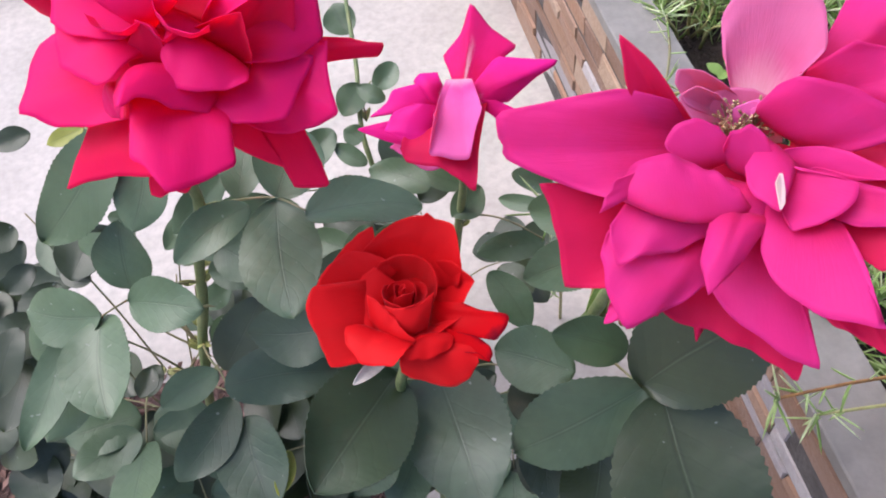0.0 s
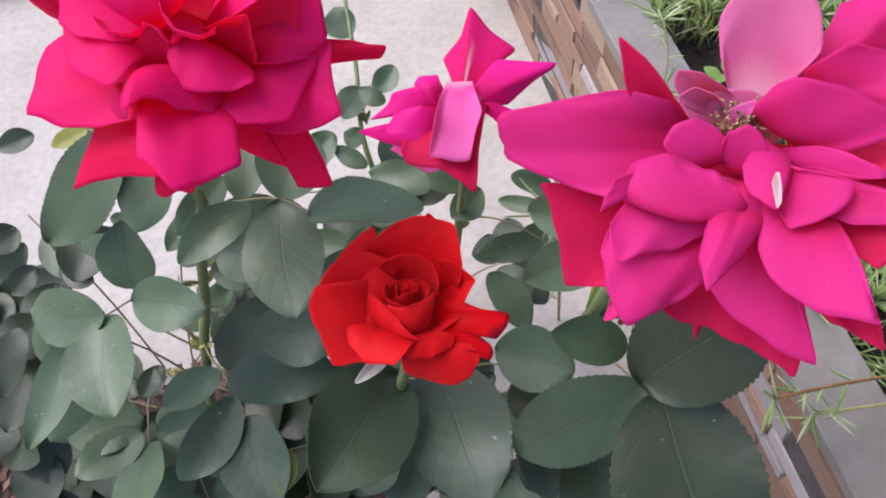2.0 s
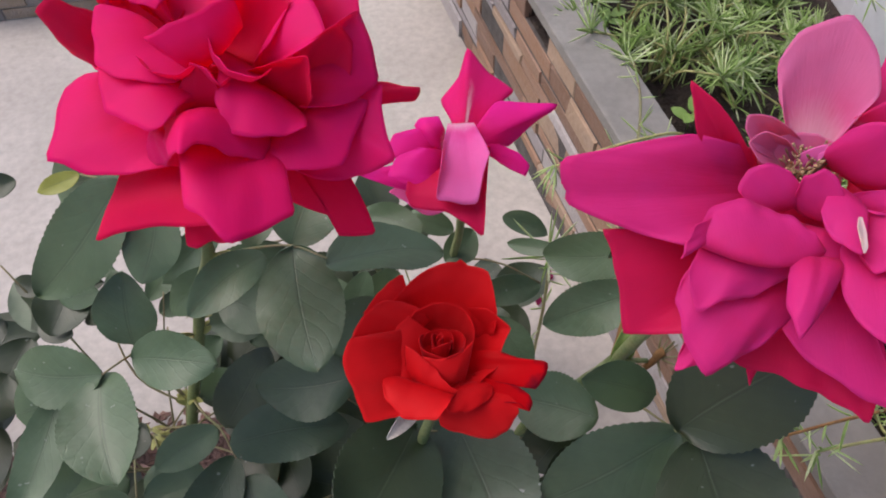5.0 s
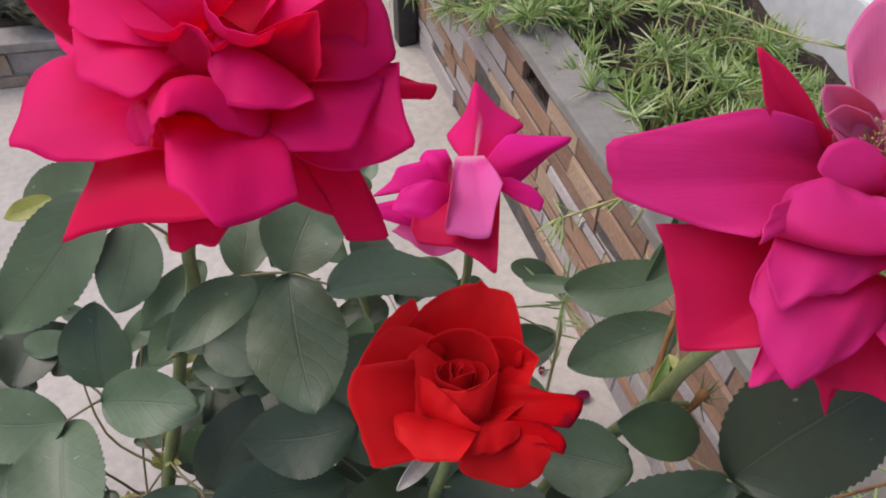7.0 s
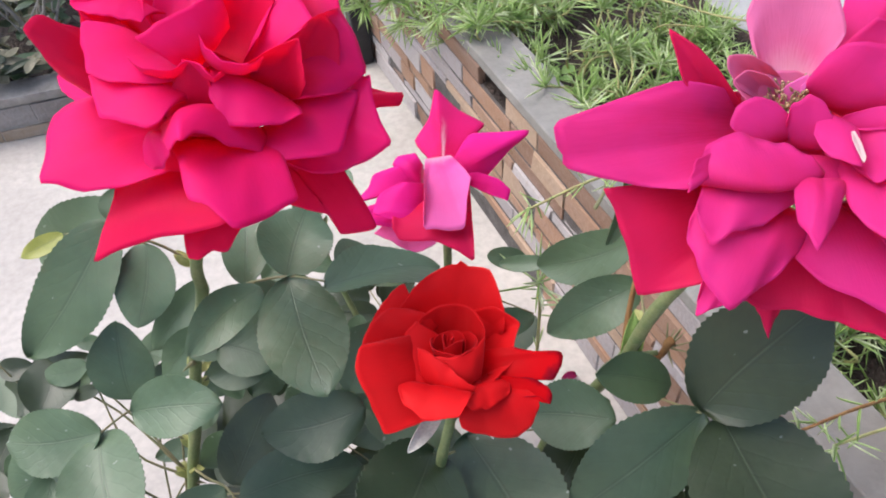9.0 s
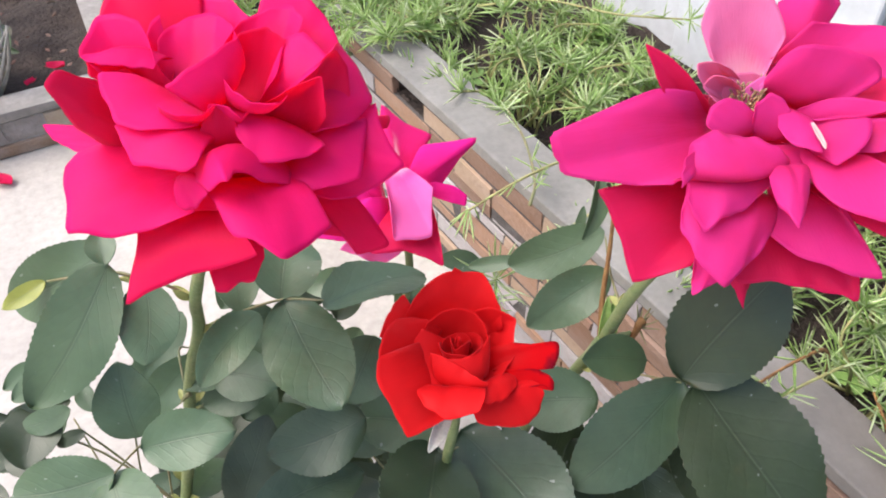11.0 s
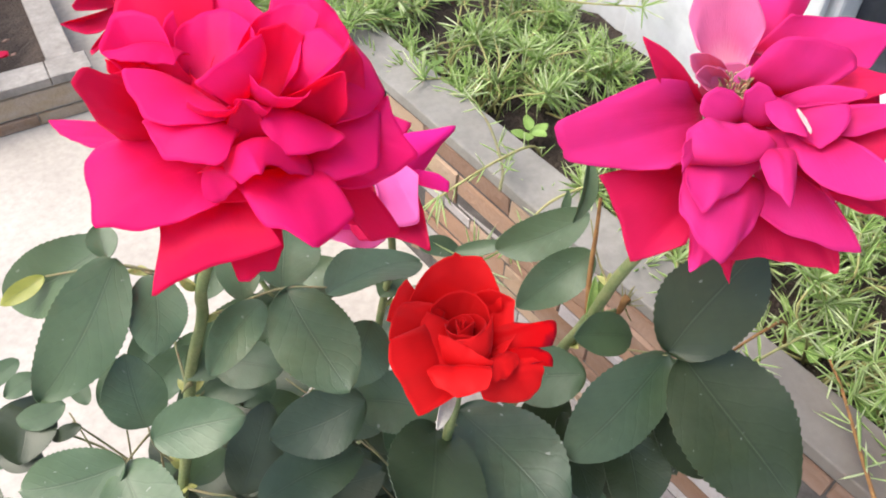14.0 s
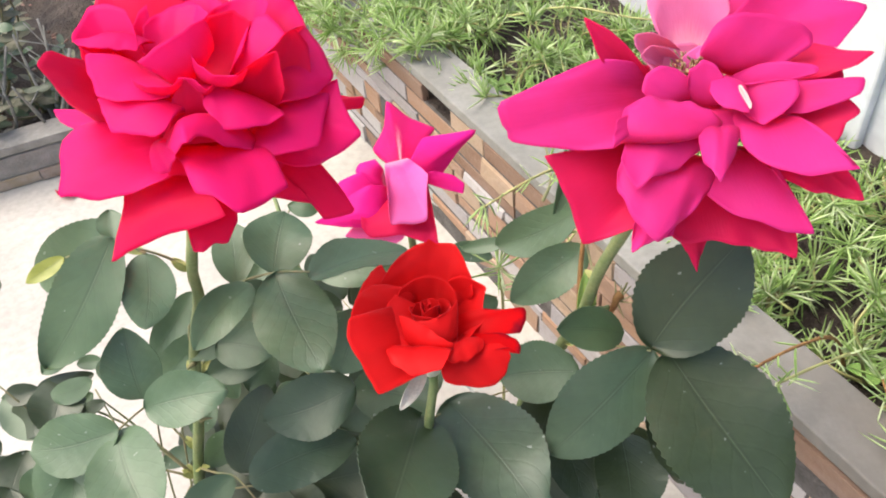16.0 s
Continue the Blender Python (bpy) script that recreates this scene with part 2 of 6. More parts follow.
FAR_MORTAR = simple("pale_mortar", (0.26, 0.25, 0.23), (0.36, 0.345, 0.32), 60, 0.95, bump=0.6)


def needle_material():
    n = Net("succulent_needle", 0.4, spec=0.45)
    c = n.ramp(n.island(), (0.0, (0.27, 0.43, 0.1)), (0.4, (0.42, 0.6, 0.19)), (0.7, (0.57, 0.71, 0.32)), (1.0, (0.75, 0.81, 0.53)))
    c = n.mix(n.ramp(n.noise(90, 3), (0.4, 0.0), (0.75, 0.5)), c, (0.22, 0.32, 0.1))
    return n.finish(c, glow=0.35)


NEEDLE = needle_material()
RUNNER = simple("pale_runner", (0.34, 0.3, 0.12), (0.42, 0.44, 0.17), 130, 0.5)
STIPULE = simple("yellow_green_stipule", (0.3, 0.32, 0.09), (0.42, 0.42, 0.15), 140, 0.5)
YELLOWED = leaf_material("yellowing_leaf", (0.26, 0.3, 0.03), (0.4, 0.4, 0.06))
SEEDLING = simple("bright_green_seedling", (0.2, 0.34, 0.08), (0.28, 0.42, 0.12), 120, 0.45)


# ---- building helpers ----
def thing(name, origin, label, category, group="", kind=""):
    """An empty at the base of a thing, which carries its parts."""
    ob = new(name)
    ob.location = origin
    ob.empty_display_size = 0.02
    return tagged(ob, label, category, group, kind)


def mesh_part(name, verts, faces, material, parent=None, label="", uv=None, smooth=True, kind="", crisp=False):
    """One mesh object. Points are given in the world; under a parent they are kept from the thing's base."""
    root = parent
    while root is not None and root.parent is not None:
        root = root.parent
    origin = np.array(root.location) if root is not None else np.zeros(3)
    me = bpy.data.meshes.new(name)
    me.from_pydata((np.asarray(verts, float) - origin).tolist(), [], faces)
    if uv is not None:
        layer = me.uv_layers.new(name="UVMap")
        idx = np.empty(len(me.loops), np.int32)
        me.loops.foreach_get("vertex_index", idx)
        layer.data.foreach_set("uv", np.asarray(uv, np.float32)[idx].ravel())
    if smooth:
        me.polygons.foreach_set("use_smooth", [True] * len(me.polygons))
    me.materials.append(material)
    me.update()
    if crisp:
        me.set_sharp_from_angle(angle=radians(50))
    ob = new(name, me)
    if parent is not None:
        ob.parent = parent
    return tagged(ob, label, kind=kind)


def part(name, bm, material, parent=None, label="", smooth=False, kind=""):
    """Links a bmesh, whose points are in the world, as one mesh object."""
    verts = [v.co[:] for v in bm.verts]
    bm.verts.index_update()
    faces = [[v.index for v in f.verts] for f in bm.faces]
    bm.free()
    return mesh_part(name, verts, faces, material, parent, label, smooth=smooth, kind=kind)


def unit(v):
    return v / (np.linalg.norm(v) + 1e-9)


def sheet(rows_n, cols_n):
    """Faces of a closed thin shell over a grid: front, back and rim."""
    w = cols_n
    n = rows_n * cols_n
    faces = []
    for i in range(rows_n - 1):
        for j in range(cols_n - 1):
            a, b, c, d = i * w + j, i * w + j + 1, (i + 1) * w + j + 1, (i + 1) * w + j
            faces.append((a, b, c, d))
            faces.append((n + d, n + c, n + b, n + a))
    ring = [j for j in range(w)] + [i * w + w - 1 for i in range(1, rows_n)] + [(rows_n - 1) * w + j for j in range(w - 2, -1, -1)] + [i * w for i in range(rows_n - 2, 0, -1)]
    for a, b in zip(ring, ring[1:] + ring[:1]):
        faces.append((a, n + a, n + b, b))
    return faces


def shell(points, rows_n, cols_n, thick):
    """Doubles a grid of points into a shell of that thickness."""
    g = points.reshape(rows_n, cols_n, 3)
    du = np.gradient(g, axis=1)
    dv = np.gradient(g, axis=0)
    n = np.cross(du, dv)
    n /= np.linalg.norm(n, axis=2, keepdims=True) + 1e-12
    return np.concatenate([points, (g - n * thick).reshape(-1, 3)])


PETAL_ROWS, PETAL_COLS = 21, 33
PETAL_FACES = sheet(PETAL_ROWS, PETAL_COLS)
WHORL_FACES = sheet(19, 15)
LEAF_ROWS, LEAF_COLS = 64, 9
LEAF_FACES = sheet(LEAF_ROWS, LEAF_COLS)
petal_rng = np.random.default_rng(4)


def smoothstep(x, a, b):
    s = np.clip((x - a) / (b - a), 0, 1)
    return s * s * (3 - 2 * s)


def even_line(points, count, soft=0.32):
    """Evenly spaced points on a line through the given ones, its corners softened."""
    p = np.array(points, float)
    curve = smooth_path(p, 10) if len(p) > 2 else p

    def spaced(q):
        d = np.concatenate([[0], np.cumsum(np.linalg.norm(np.diff(q, axis=0), axis=1))])
        at = np.linspace(0, d[-1], count)
        return np.stack([np.interp(at, d, q[:, k]) for k in range(3)], 1)

    return spaced(curve) * soft + spaced(p) * (1 - soft)


def petal(bloom, foot, edge, bulge, curl, material=None):
    """A petal that spans from its foot line to its outer edge line, both from its west to its east side.
    bulge: how far its belly stands out; curl: how far the outer edge rolls back."""
    nr, nc = PETAL_ROWS, PETAL_COLS
    f, e = even_line(foot, nc), even_line(edge, nc)
    v = np.repeat(np.linspace(0, 1, nr), nc)
    u = np.tile(np.linspace(0, 1, nc), nr)
    ph = petal_rng.uniform(0, 6.28, 6)
    mid = e.mean(0) - f.mean(0)
    n = unit(np.cross((f[-1] - f[0]) + (e[-1] - e[0]), mid))
    span = 0.5 * (np.linalg.norm(f[-1] - f[0]) + np.linalg.norm(e[-1] - e[0]))
    c = 2 * u - 1
    grow = v * (1 - 0.12 * (1 - v) * (1 - c * c))
    ff, ee = np.tile(f, (nr, 1)), np.tile(e, (nr, 1))
    pts = ff + (ee - ff) * grow[:, None]
    belly = 1.3 * bulge * np.sin(math.pi * v ** 0.9) * (1 - 0.8 * c * c)
    rag = 1.7 if material in (None, CRIMSON) and bloom_material[bloom.name] is MAGENTA else 1.0
    wave = 0.016 * rag * span * (np.sin(c * 2.6 + ph[0] + v * 1.5) * v + 0.5 * np.sin(c * 6 + ph[1]) * v ** 3)
    ridge = petal_rng.uniform(-0.45, 0.45)
    crease = 0.025 * span * np.exp(-((c - ridge * (1 - 0.4 * v)) / 0.2) ** 2) * v * (1 if ph[2] > 3 else -1)
    rim = smoothstep(v, 0.7, 1.0) ** 1.6 * (0.65 + 0.35 * np.sin(c * 1.9 + ph[3]))
    flutter = 0.009 * rag * span * smoothstep(v, 0.75, 1.0) * (np.sin(c * 9 + ph[4]) + 0.7 * np.sin(c * 15 + ph[5]))
    pts = pts + np.outer(belly + wave + crease + flutter - 1.5 * curl * rim, n)
    nick = 0.009 * rag * span * (np.sin(c * 8 + ph[5]) + 0.6 * np.sin(c * 17 + ph[1])) * smoothstep(v, 0.85, 1.0)
    pts = pts + np.outer(nick, unit(mid))
    pts = shell(pts, nr, nc, 0.0002)
    uv = np.stack([np.tile(u, 2), np.tile(v, 2)], 1)
    return mesh_part("petal", pts, PETAL_FACES, material or bloom_material[bloom.name], bloom, uv=uv)


leaf_rng = np.random.default_rng(9)


def leaflet(parent, base, tip, width, face=(-0.1, -0.6, 0.8), material=None, fold=0.12, droop=0.06, name="leaflet"):
    """A toothed rose leaflet, from its stalk to its tip, that looks towards face."""
    base, tip = np.array(base, float), np.array(tip, float)
    length = np.linalg.norm(tip - base)
    a = (tip - base) / length
    n = np.array(face, float)
    n = unit(n - a * (n @ a))
    side = np.cross(a, n)
    v = np.repeat(np.linspace(0, 1, LEAF_ROWS), LEAF_COLS)
    u = np.tile(np.linspace(-1, 1, LEAF_COLS), LEAF_ROWS)
    k = leaf_rng.uniform(0.86, 1.02)
    prof = np.clip(np.sin(math.pi * np.clip(v, 0, 1) ** k), 0, 1) ** (0.52 + 0.12 * v)
    row = np.repeat(np.arange(LEAF_ROWS), LEAF_COLS)
    tooth = np.array([1.0, 0.982, 0.96])[row % 3]
    wide = width / 2 * prof * (1 - (1 - tooth) * np.abs(u) ** 6)
    ph = leaf_rng.uniform(0, 6.28, 3)
    f = fold * leaf_rng.uniform(0.2, 1.2)
    lift = width * (f * np.abs(u) ** 1.3 * prof + 0.03 * np.sin(v * 9 + ph[0]) * np.abs(u) ** 2 + 0.024 * np.sin(v * 5 + u * 2 + ph[1])) - length * droop * leaf_rng.uniform(0.1, 1.3) * (2 * v - 1) ** 2
    lift = lift + width * 0.005 * prof * np.sin((v * 7 - np.abs(u) * 2.5) * 6.28) * np.abs(u) ** 0.6
    bend = length * 0.05 * math.sin(ph[2]) * np.sin(v * math.pi)
    pts = base + np.outer(v * length, a) + np.outer(u * wide + bend, side) + np.outer(lift, n)
    pts = shell(pts, LEAF_ROWS, LEAF_COLS, 0.00028)
    uv = np.stack([np.tile(u * 0.5 + 0.5, 2), np.tile(v, 2)], 1)
    return mesh_part(name, pts, LEAF_FACES, material or LEAF, parent, uv=uv, crisp=True)


def smooth_path(points, steps=6):
    """A gliding line through the points."""
    p = [np.array(q, float) for q in points]
    p = [2 * p[0] - p[1]] + p + [2 * p[-1] - p[-2]]
    out = []
    for i in range(1, len(p) - 2):
        for s in np.linspace(0, 1, steps, endpoint=False):
            a, b, c, d = p[i - 1 : i + 3]
            out.append(0.5 * (2 * b + (c - a) * s + (2 * a - 5 * b + 4 * c - d) * s * s + (3 * b - a - 3 * c + d) * s ** 3))
    out.append(p[-2])
    return np.array(out)


def tube_data(points, r0, r1, sides=8, steps=6, uneven=0.0):
    path = smooth_path(points, steps)
    t = np.gradient(path, axis=0)
    verts, faces = [], []
    ref = np.array([0.3, 0.9, 0.2])
    for i, (c, d) in enumerate(zip(path, t)):
        d = unit(d)
        x = unit(np.cross(d, ref))
        y = np.cross(d, x)
        r = r0 + (r1 - r0) * i / (len(path) - 1)
        r *= 1 + uneven * math.sin(i * 1.7)
        for k in range(sides):
            g = 2 * math.pi * k / sides
            verts.append(c + r * (math.cos(g) * x + math.sin(g) * y))
    m = len(path)
    for i in range(m - 1):
        for k in range(sides):
            a, b = i * sides + k, i * sides + (k + 1) % sides
            faces.append((a, b, b + sides, a + sides))
    faces.append(tuple(range(sides))[::-1])
    faces.append(tuple((m - 1) * sides + k for k in range(sides)))
    return verts, faces


def tube(name, points, r0, r1, material, parent, label="", sides=8, steps=6, uneven=0.04):
    v, f = tube_data(points, r0, r1, sides, steps, uneven)
    return mesh_part(name, v, f, material, parent, label)


def box_bm(bm, lo, hi, bevel=0.0):
    """Adds a box between two corners, with its edges bevelled."""
    made = bmesh.ops.create_cube(bm, size=1)["verts"]
    c = [(a + b) / 2 for a, b in zip(lo, hi)]
    s = [b - a for a, b in zip(lo, hi)]
    for w in made:
        w.co = Vector([w.co[i] * s[i] + c[i] for i in range(3)])
    if bevel:
        edges = {e for w in made for e in w.link_edges}
        bmesh.ops.bevel(bm, geom=list(edges), offset=bevel, segments=2, profile=0.5, affect="EDGES")
    return bm


# ---- large structure ----
def ground_sheet():
    bm = bmesh.new()
    bmesh.ops.create_grid(bm, x_segments=120, y_segments=120, size=1.5)
    for w in bm.verts:
        w.co.y += 0.5
        w.co.z = 0.0015 * noise.noise(w.co * 6) + 0.001 * noise.noise(w.co * 25)
    rim = [w for w in bm.verts if abs(w.co.x) > 1.499 or abs(w.co.y - 0.5) > 1.499]
    far = bmesh.ops.extrude_edge_only(bm, edges=[e for e in bm.edges if e.is_boundary])["geom"]
    for w in far:
        if isinstance(w, bmesh.types.BMVert):
            w.co.x *= 200
            w.co.y = 0.5 + (w.co.y - 0.5) * 200
            w.co.z = 0
    g = part("ground", bm, CONCRETE, smooth=True)
    return tagged(g, "pale worn concrete yard with faint stains", "ground", kind="structure")


ground = ground_sheet()

# planter wall along the yard, with a grey cap and split-stone cladding
WALL_X, WALL_IN, CAP_Z = 0.199, 0.240, 0.185
planter_wall = thing("planter_wall", (WALL_X, 0.5, 0), "low planter wall clad in brown and grey split stone", "planter wall", kind="structure")
bm = bmesh.new()
box_bm(bm, (WALL_X + 0.0018, -0.7, -0.02), (WALL_IN - 0.002, 0.494, 0.1745))
box_bm(bm, (WALL_X + 0.0018, 0.544, -0.02), (WALL_IN - 0.002, 1.7, 0.1745))
box_bm(bm, (WALL_X + 0.0018, 0.494, -0.02), (WALL_IN - 0.002, 0.544, 0.1525))
part("core", bm, MORTAR, planter_wall, "dark mortar core")
# soil-dark lining on back, floor and side stands in for the hole's shade
bm = bmesh.new()
box_bm(bm, (WALL_IN - 0.006, 0.494, 0.1525), (WALL_IN - 0.002, 0.544, 0.1745))
box_bm(bm, (WALL_X + 0.004, 0.495, 0.1526), (WALL_IN - 0.0062, 0.543, 0.1536))
box_bm(bm, (WALL_X + 0.004, 0.543, 0.1538), (WALL_IN - 0.0062, 0.5438, 0.1744))
part("hole_back", bm, SOIL, planter_wall, "dark lining that stands in for shade in the gap of a missing stone")


def cap_strip():
    bm = bmesh.new()
    box_bm(bm, (WALL_X - 0.001, -0.7, 0.1745), (WALL_IN, 1.7, CAP_Z), 0.0012)
    return part("cap", bm, CAP, planter_wall, "smooth grey concrete cap", smooth=False)


cap_strip()


def soil_sheet(name, x0, x1, y0, y1, z, material, label, rough=0.008, cells=70):
    xs, ys = np.linspace(x0, x1, cells), np.linspace(y0, y1, cells)
    verts = [(x, y, z + rough * (noise.noise(Vector((x * 30, y * 30, 0))) + 0.6 * noise.noise(Vector((x * 90, y * 90, 3))))) for y in ys for x in xs]
    faces = [(j * cells + i, j * cells + i + 1, (j + 1) * cells + i + 1, (j + 1) * cells + i) for j in range(cells - 1) for i in range(cells - 1)]
    return tagged(mesh_part(name, verts, faces, material), label, "soil", kind="structure")


soil_sheet("planter_soil", WALL_IN - 0.003, 0.4775, -0.7, 1.7, 0.135, SOIL, "dark crumbly soil filling the planter", 0.01, 90)

# white plinth behind the planter, with posts and a dark panel
plinth = thing("white_plinth", (0.5, 0.5, 0), "white painted plinth with uprights behind the planter", "plinth", kind="structure")
bm = bmesh.new()
box_bm(bm, (0.478, -0.7, -0.02), (0.54, 1.7, 0.205), 0.004)
part("wall", bm, WHITE, plinth)
for a, b in ((0.275, 0.37), (0.405, 0.5), (0.9, 1.0)):
    bm = bmesh.new()
    box_bm(bm, (0.482, a, 0.206), (0.53, b, 0.9), 0.004)
    part("post", bm, WHITE, plinth)
bm = bmesh.new()
box_bm(bm, (0.467, 0.283, -0.02), (0.4775, 0.47, 0.9), 0.003)
part("pilaster", bm, WHITE, plinth)
bm = bmesh.new()
box_bm(bm, (0.51, -0.7, 0.206), (0.52, 0.274, 0.9))
part("panel", bm, NAVY, plinth, "dark glossy panel")
bm = bmesh.new()
box_bm(bm, (0.51, 0.371, 0.206), (0.52, 0.404, 0.9))
part("panel", bm, NAVY, plinth, "dark glossy panel")

# second planter across the yard
TURN2 = math.atan(-0.13)


def skew(x, y, z):
    """From the second planter's own axes to the yard."""
    c, s = math.cos(TURN2), math.sin(TURN2)
    return (0.045 + x * c - y * s, 0.856 + x * s + y * c, z)


def skew_box(lo, hi, bevel=0.0):
    bm = box_bm(bmesh.new(), lo, hi, bevel)
    for w in bm.verts:
        w.co = Vector(skew(*w.co))
    return bm


far_planter = thing("far_planter", skew(-0.5, 0.2, 0), "low stone-clad planter with a pale cap", "planter wall", kind="structure")
part("core", skew_box((-1.6, 0.0018, -0.02), (-0.0018, 0.034, 0.046)), FAR_MORTAR, far_planter)
part("core", skew_box((-0.04, 0.0345, -0.02), (-0.0138, 1.2, 0.046)), FAR_MORTAR, far_planter)
part("cap", skew_box((-1.6, -0.002, 0.0465), (-0.044, 0.034, 0.057), 0.001), FAR_CAP, far_planter, "pale concrete cap")
part("cap", skew_box((-0.043, -0.002, 0.0465), (0.002, 0.034, 0.0575), 0.001), FAR_CAP, far_planter, "pale concrete corner cap")
part("cap", skew_box((-0.04, 0.0347, 0.0465), (-0.01, 1.2, 0.057), 0.001), FAR_CAP, far_planter, "pale concrete cap")


def far_soil():
    cells = 60
    verts, faces = [], []
    for j in range(cells):
        for i in range(cells):
            x, y = -1.6 + 1.5598 * i / (cells - 1), 0.0345 + 1.16 * j / (cells - 1)
            p = skew(x, y, 0)
            verts.append((p[0], p[1], 0.035 + 0.02 * noise.noise(Vector((x * 14, y * 14, 0))) + 0.008 * noise.noise(Vector((x * 60, y * 60, 2)))))
    for j in range(cells - 1):
        for i in range(cells - 1):
            a = j * cells + i
            faces.append((a, a + 1, a + cells + 1, a + cells))
    return tagged(mesh_part("far_soil", verts, faces, FAR_SOIL), "dark soil and litter in the far planter", "soil", kind="structure")


far_soil()

bm = bmesh.new()
box_bm(bm, (0.174, 0.845, 0.0), (0.1965, 0.868, 1.1), 0.002)
tagged(part("gate_post", bm, BLACK), "black painted square metal post beside the planter", "post", kind="structure")

# rose bed soil under the bushes
def bed():
    n = 64
    verts, faces = [(-0.2, 0.235, 0.03)], []
    for ring in range(1, 9):
        for k in range(n):
            g = 2 * math.pi * k / n
            r = ring / 8 * (1 + 0.08 * math.sin(3 * g + 1) + 0.05 * math.sin(7 * g))
            x, y = -0.2 + 0.19 * r * math.cos(g), 0.235 + 0.115 * r * math.sin(g)
            z = 0.03 * (1 - (ring / 8) ** 2) - 0.004 * (ring == 8) + 0.004 + 0.006 * noise.noise(Vector((x * 40, y * 40, 0))) * (ring < 8)
            verts.append((x, y, z))
    for k in range(n):
        faces.append((0, 1 + k, 1 + (k + 1) % n))
    for ring in range(7):
        for k in range(n):
            a, b = 1 + ring * n + k, 1 + ring * n + (k + 1) % n
            faces.append((a, a + n, b + n, b))
    return tagged(mesh_part("rose_bed", verts, faces, BED), "red-brown soil heaped round the rose canes", "soil", kind="structure")


bed()


# ---- roses ----
bloom_material = {}


def bloom(name_label, bush, material, receptacle, heart, radius):
    """The green receptacle under a bloom; its petals hang on it."""
    r, h = np.array(receptacle, float), np.array(heart, float)
    a = unit(h - r)
    verts, faces = tube_data([r - a * 0.006, r - a * 0.001, r + a * 0.004, r + a * 0.008], radius * 0.55, radius, 10, 3)
    ob = mesh_part("bloom", verts, faces, SEPAL, bush, name_label)
    bloom_material[ob.name] = material
    return ob


def sepal(parent, base, tip, width):
    return leaflet(parent, base, tip, width, material=SEPAL, fold=0.2)


def heart_whorl(parent, foot, top, radius, count, material, seed, flare=0.25):
    """The rolled heart of a bloom: petals wound round one another, each open towards its own side."""
    rng = np.random.default_rng(seed)
    foot, top = np.array(foot, float), np.array(top, float)
    a = unit(top - foot)
    x = unit(np.cross(a, (0.2, 0.1, 1)))
    y = np.cross(a, x)
    height = np.linalg.norm(top - foot)
    for k in range(count):
        share = k / max(count - 1, 1)
        r = radius * (0.16 + 0.84 * share)
        g0 = k * 2.4 + rng.uniform(-0.2, 0.2)
        wide = 1.5 if k else 2.9
        v = np.repeat(np.linspace(0, 1, 19), 15)
        u = np.tile(np.linspace(-1, 1, 15), 19)
        ang = g0 + u * wide * (0.55 + 0.45 * v)
        rr = r * (0.35 + 0.65 * v ** 0.7) * (1 + flare * share * v ** 4) * (1 + 0.1 * u)
        hh = height * v * (1.0 - 0.12 * share) * (1 - 0.16 * np.abs(u) ** 3 * v) + 0.02 * height * np.sin(u * 5 + k) * v
        pts = foot + np.outer(hh, a) + np.outer(rr * np.cos(ang), x) + np.outer(rr * np.sin(ang), y)
        pts = shell(pts, 19, 15, 0.00035)
        uv = np.stack([np.tile(u * 0.5 + 0.5, 2), np.tile(0.3 + v * 0.7, 2)], 1)
        mesh_part("petal", pts, WHORL_FACES, material, parent, uv=uv, crisp=True)


def thorns(cane, spots, length=0.006):
    for base, way in spots:
        b, w = np.array(base, float), unit(np.array(way, float))
        v, f = tube_data([b, b + w * length * 0.5, b + w * length + np.array((0, 0, -0.001))], 0.0014, 0.0001, 6, 2)
        mesh_part("thorn", v, f, TWIG, cane)


def leaf(bush, twig, leaflets, face=(-0.1, -0.6, 0.8), material=None, thick=0.0005):
    """A compound leaf: its stalk, and the leaflets on it."""
    stalk = tube("leaf", twig, thick * 1.3, thick * 0.8, TWIG, bush, sides=6, steps=4)
    foot, on = np.array(twig[0], float), np.array(twig[1], float)
    way = unit(on - foot)
    over = unit(np.cross(way, (0.2, 0.5, 0.9)))
    for s in (-1, 1):
        leaflet(stalk, foot + way * 0.001, foot + way * 0.009 + over * s * 0.003, 0.003, face, STIPULE, name="stipule")
    for base, tip, width, *own in leaflets:
        leaflet(stalk, base, tip, width, own[1] if len(own) > 1 else face, own[0] if own else material)
    return stalk


# deep pink rose
pink_rose = thing("rose_bush", (-0.135, 0.235, 0.0), "rose bush with a large deep pink open bloom", "rose", "rose bushes")
pink_cane = tube("cane", [(-0.135, 0.235, -0.01), (-0.125, 0.225, 0.12), (-0.1, 0.221, 0.23), (-0.087, 0.222, 0.273), (-0.076, 0.222, 0.315), (-0.066, 0.219, 0.345), (-0.064, 0.216, 0.363), (-0.058, 0.208, 0.39), (-0.05, 0.212, 0.402)], 0.0029, 0.0021, CANE, pink_rose, "green cane")
thorns(pink_cane, [((-0.087, 0.22, 0.273), (0.9, -0.3, 0.1)), ((-0.078, 0.22, 0.31), (-0.9, -0.3, 0)), ((-0.1, 0.22, 0.23), (0.8, -0.5, 0.1))])
pink_bloom = bloom("deep pink bloom with pointed reflexed petals", pink_rose, PINK, (-0.048, 0.212, 0.404), (-0.03, 0.205, 0.45), 0.008)
